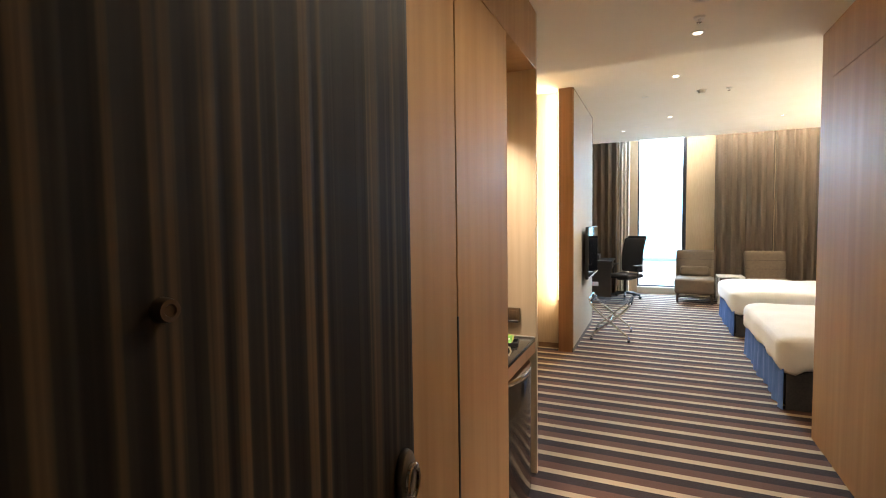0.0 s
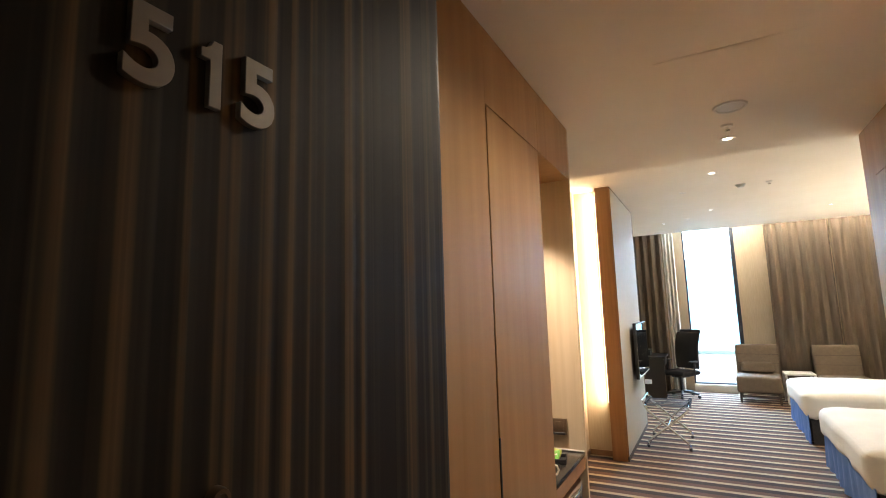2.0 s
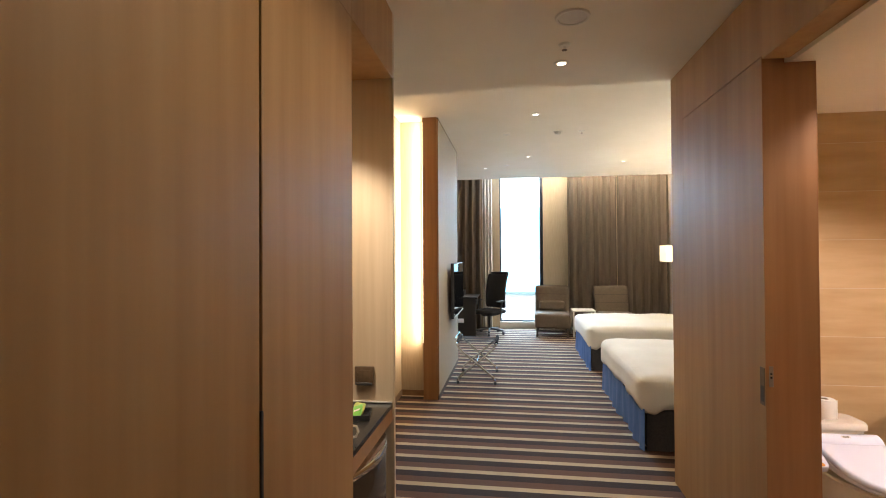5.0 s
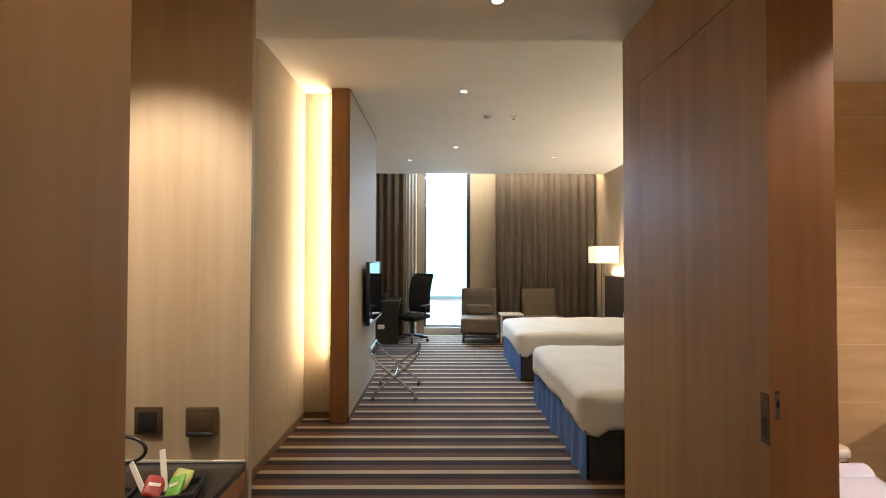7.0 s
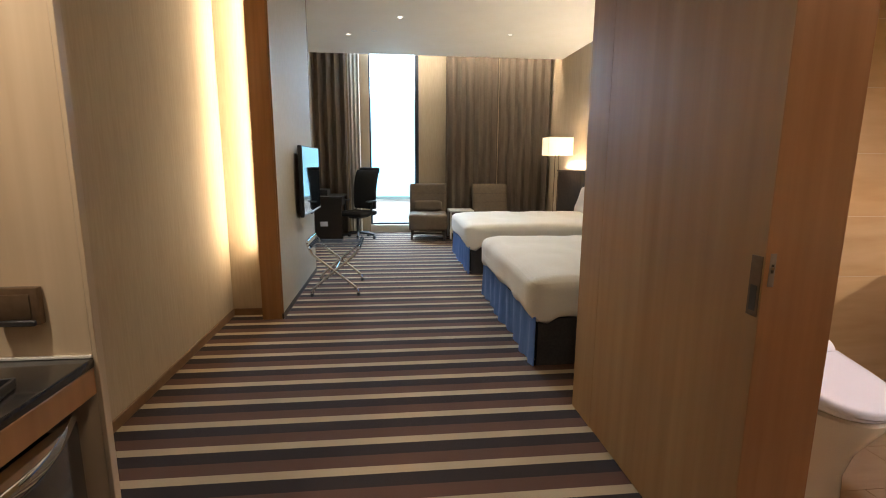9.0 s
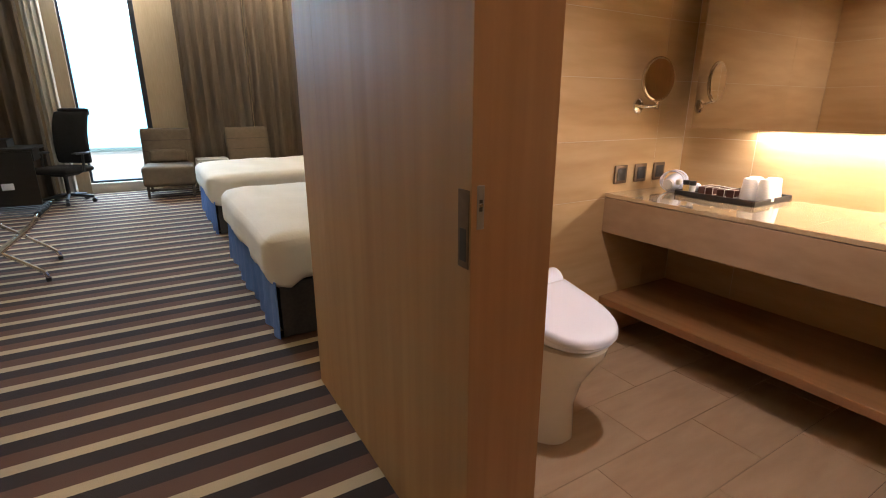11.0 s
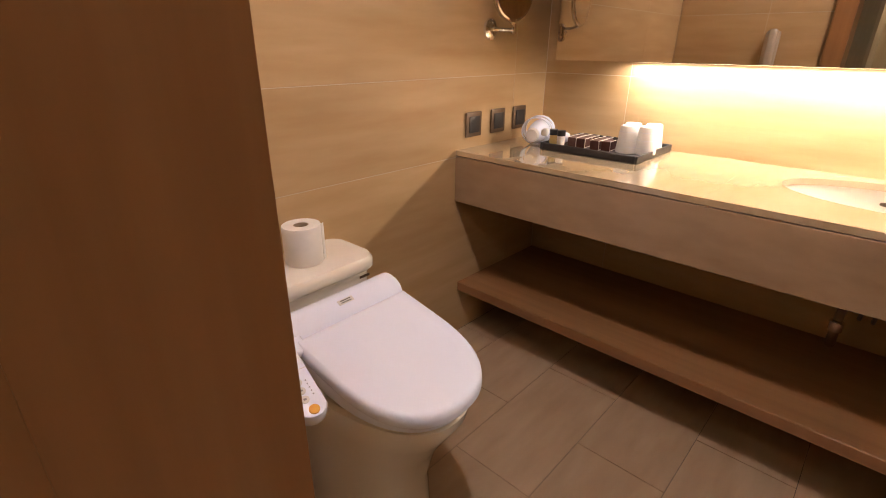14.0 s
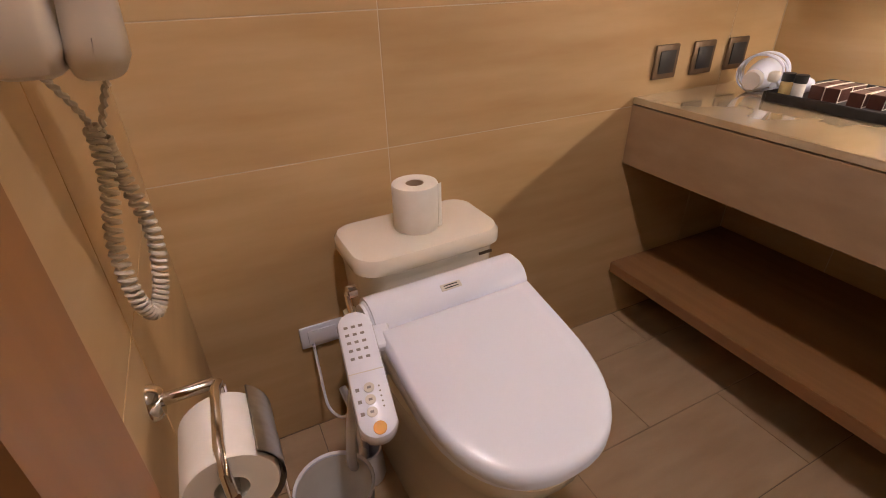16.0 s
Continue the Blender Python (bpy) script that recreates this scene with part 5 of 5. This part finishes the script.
part("loose_sheet", bm_box((0.1135, -0.12, -0.095), (0.115, -0.06, -0.04)), paper, hold)

# wall telephone
ph = thing("wall_telephone", (BX0 + 0.002, 3.548, 1.036), "ivory wall telephone with coiled cord", "telephone")
ivory = material("ivory_plastic", (0.58, 0.53, 0.45), 0.35, second=(0.62, 0.57, 0.49), scale=10)
part("cradle", bm_soft((0.0, -0.034, -0.025), (0.050, 0.036, 0.16), 0.014, 8), ivory, ph)
hs = bm_soft((0.048, -0.030, -0.030), (0.093, 0.018, 0.17), 0.018, 12)
for v in hs.verts:
    f = (v.co.z - 0.07) / 0.10
    v.co.x += 0.009 * (1 - min(1, f * f) * 1.6) if v.co.x < 0.070 else -0.004 * f * f
part("handset", hs, ivory, ph, "ivory handset")
cordp = []
path = [Vector(p) for p in ((0.030, -0.02, -0.02), (0.036, 0.052, -0.075), (0.034, 0.046, -0.125), (0.022, 0.034, -0.185), (0.024, 0.024, -0.240), (0.034, 0.030, -0.264), (0.046, 0.042, -0.238), (0.054, 0.050, -0.185), (0.045, 0.058, -0.125), (0.042, 0.058, -0.085), (0.070, 0.0, -0.025))]
smooth_path = eased(path, 7)
for k in range(len(smooth_path) - 1):
    p, q = smooth_path[k], smooth_path[k + 1]
    d = (q - p).normalized()
    s = d.cross(Vector((1, 0, 0.01))).normalized()
    u = s.cross(d)
    r = 0.0062 if 6 < k < len(smooth_path) - 8 else 0.001
    for j in range(10):
        a = 2 * math.pi * j / 10
        cordp.append(p + (q - p) * (j / 10) + r * (math.cos(a) * s + math.sin(a) * u))
part("coiled_cord", bm_tube(cordp, 0.0027, 6), ivory, ph, "coiled ivory cord")

bin_ = thing("waste_bin", (1.735, 3.735, 0), "small round white waste bin beside the toilet", "bin")
part("pail", bm_lathe([(0.0, 0.0), (0.066, 0.0), (0.070, 0.005), (0.082, 0.175), (0.085, 0.18), (0.083, 0.184), (0.078, 0.18), (0.067, 0.01), (0.0, 0.008)], 32), plastic_white, bin_)
part("liner", bm_lathe([(0.0, 0.05), (0.06, 0.05), (0.0755, 0.17), (0.077, 0.176)], 28, cap=False), plastic_grey, bin_)
brush = thing("toilet_brush", (1.835, 3.86, 0), "white toilet brush standing in its holder", "brush")
part("holder", bm_lathe([(0.0, 0.0), (0.04, 0.0), (0.043, 0.01), (0.038, 0.10), (0.034, 0.10), (0.036, 0.012), (0.0, 0.01)], 24), plastic_white, brush)
part("handle", bm_tube([(0.0, 0, 0.02), (0.0, 0, 0.16), (0.004, -0.006, 0.33)], 0.008, 8), plastic_white, brush)

# ---- bathroom: tiles, each a piece of its wall or floor ----
def tiles(parent, cells, gap, mat):
    """One mesh for each size, shared by all tiles of that size."""
    made = {}
    for lo, hi in cells:
        size = tuple(round(b - a, 4) for a, b in zip(lo, hi))
        if size not in made:
            made[size] = mesh_of("tile", bm_box([g for g in gap], [s - g for s, g in zip(size, gap)], 0.0004), mat)
        ob = new("tile", made[size])
        ob.parent = parent
        ob.matrix_parent_inverse = parent.matrix_world.inverted()
        ob.location = lo


rows_z = [(0.0, 0.739), (0.739, 1.011), (1.011, 1.283), (1.283, 1.555), (1.555, 1.827), (1.827, 2.099), (2.099, 2.371), (2.371, 2.40)]
grout_face = tagged(new("tile_bed", mesh_of("tile_bed", bm_box((BX0, BY1 + 0.002, 0), (BX1 + 0.011, BY1 + 0.0118, BATH)), grout)), "pale grout behind the wall tiles", kind="structure")
cells = []
for z0, z1 in rows_z:
    for a, b in ((BX0, 2.03), (2.03, 3.11), (3.11, BX1 + 0.011)):
        cells.append(((a, BY1 + 0.0012, z0), (b, BY1 + 0.0065, z1)))
tiles(grout_face, cells, (0.0011, 0, 0.0011), stone)
mw = bpy.data.objects["wall_mirror"]
cells = []
for z0, z1 in rows_z:
    for a, b in ((1.0, 1.54), (1.54, 2.62), (2.62, 3.70), (3.70, BY1)):
        cells.append(((BX1 + 0.0112, a, z0), (BX1 + 0.0165, b, z1)))
tiles(mw, cells, (0, 0.0011, 0.0011), stone)
side = tagged(new("wall_bath_side", mesh_of("wall_bath_side", bm_box((BX0 - 0.006, 3.297, 0), (BX0 + 0.001, BY1, BATH)), grout)), "grouted bathroom side wall", kind="structure")
cells = []
for z0, z1 in rows_z:
    for a, b in ((3.298, 3.600), (3.600, BY1 - 0.001)):
        cells.append(((BX0 - 0.002, a, z0), (BX0 + 0.0018, b, z1)))
tiles(side, cells, (0, 0.0011, 0.0011), stone)
bed_ = tagged(new("floor_bath", mesh_of("floor_bath", bm_box((1.46, 1.0, -0.0039), (BX1 + 0.01, BY1 + 0.001, -0.0012)), grout_dark)), "grouted bathroom floor", kind="structure")
cells = []
y, k = 3.635 + 0.2725 * 2, 0
while y > 1.0:
    x = 2.30 - 0.54 * 3 + (0.27 if k % 2 else 0.0)
    while x < BX1:
        a, b = max(x, 1.462), min(x + 0.54, BX1 + 0.008)
        c, d = max(y - 0.2725, 1.002), min(y, BY1)
        if b - a > 0.02 and d - c > 0.02:
            cells.append(((a, c, -0.0035), (b, d, 0.001)))
        x += 0.54
    y -= 0.2725
    k += 1
tiles(bed_, cells, (0.0012, 0.0012, 0), floor_stone)

# the bathroom and all in it at full size
for ob in list(bpy.data.objects):
    if ob not in before_bath and ob.parent is None:
        ob.matrix_basis = BATH_FIT @ ob.matrix_basis
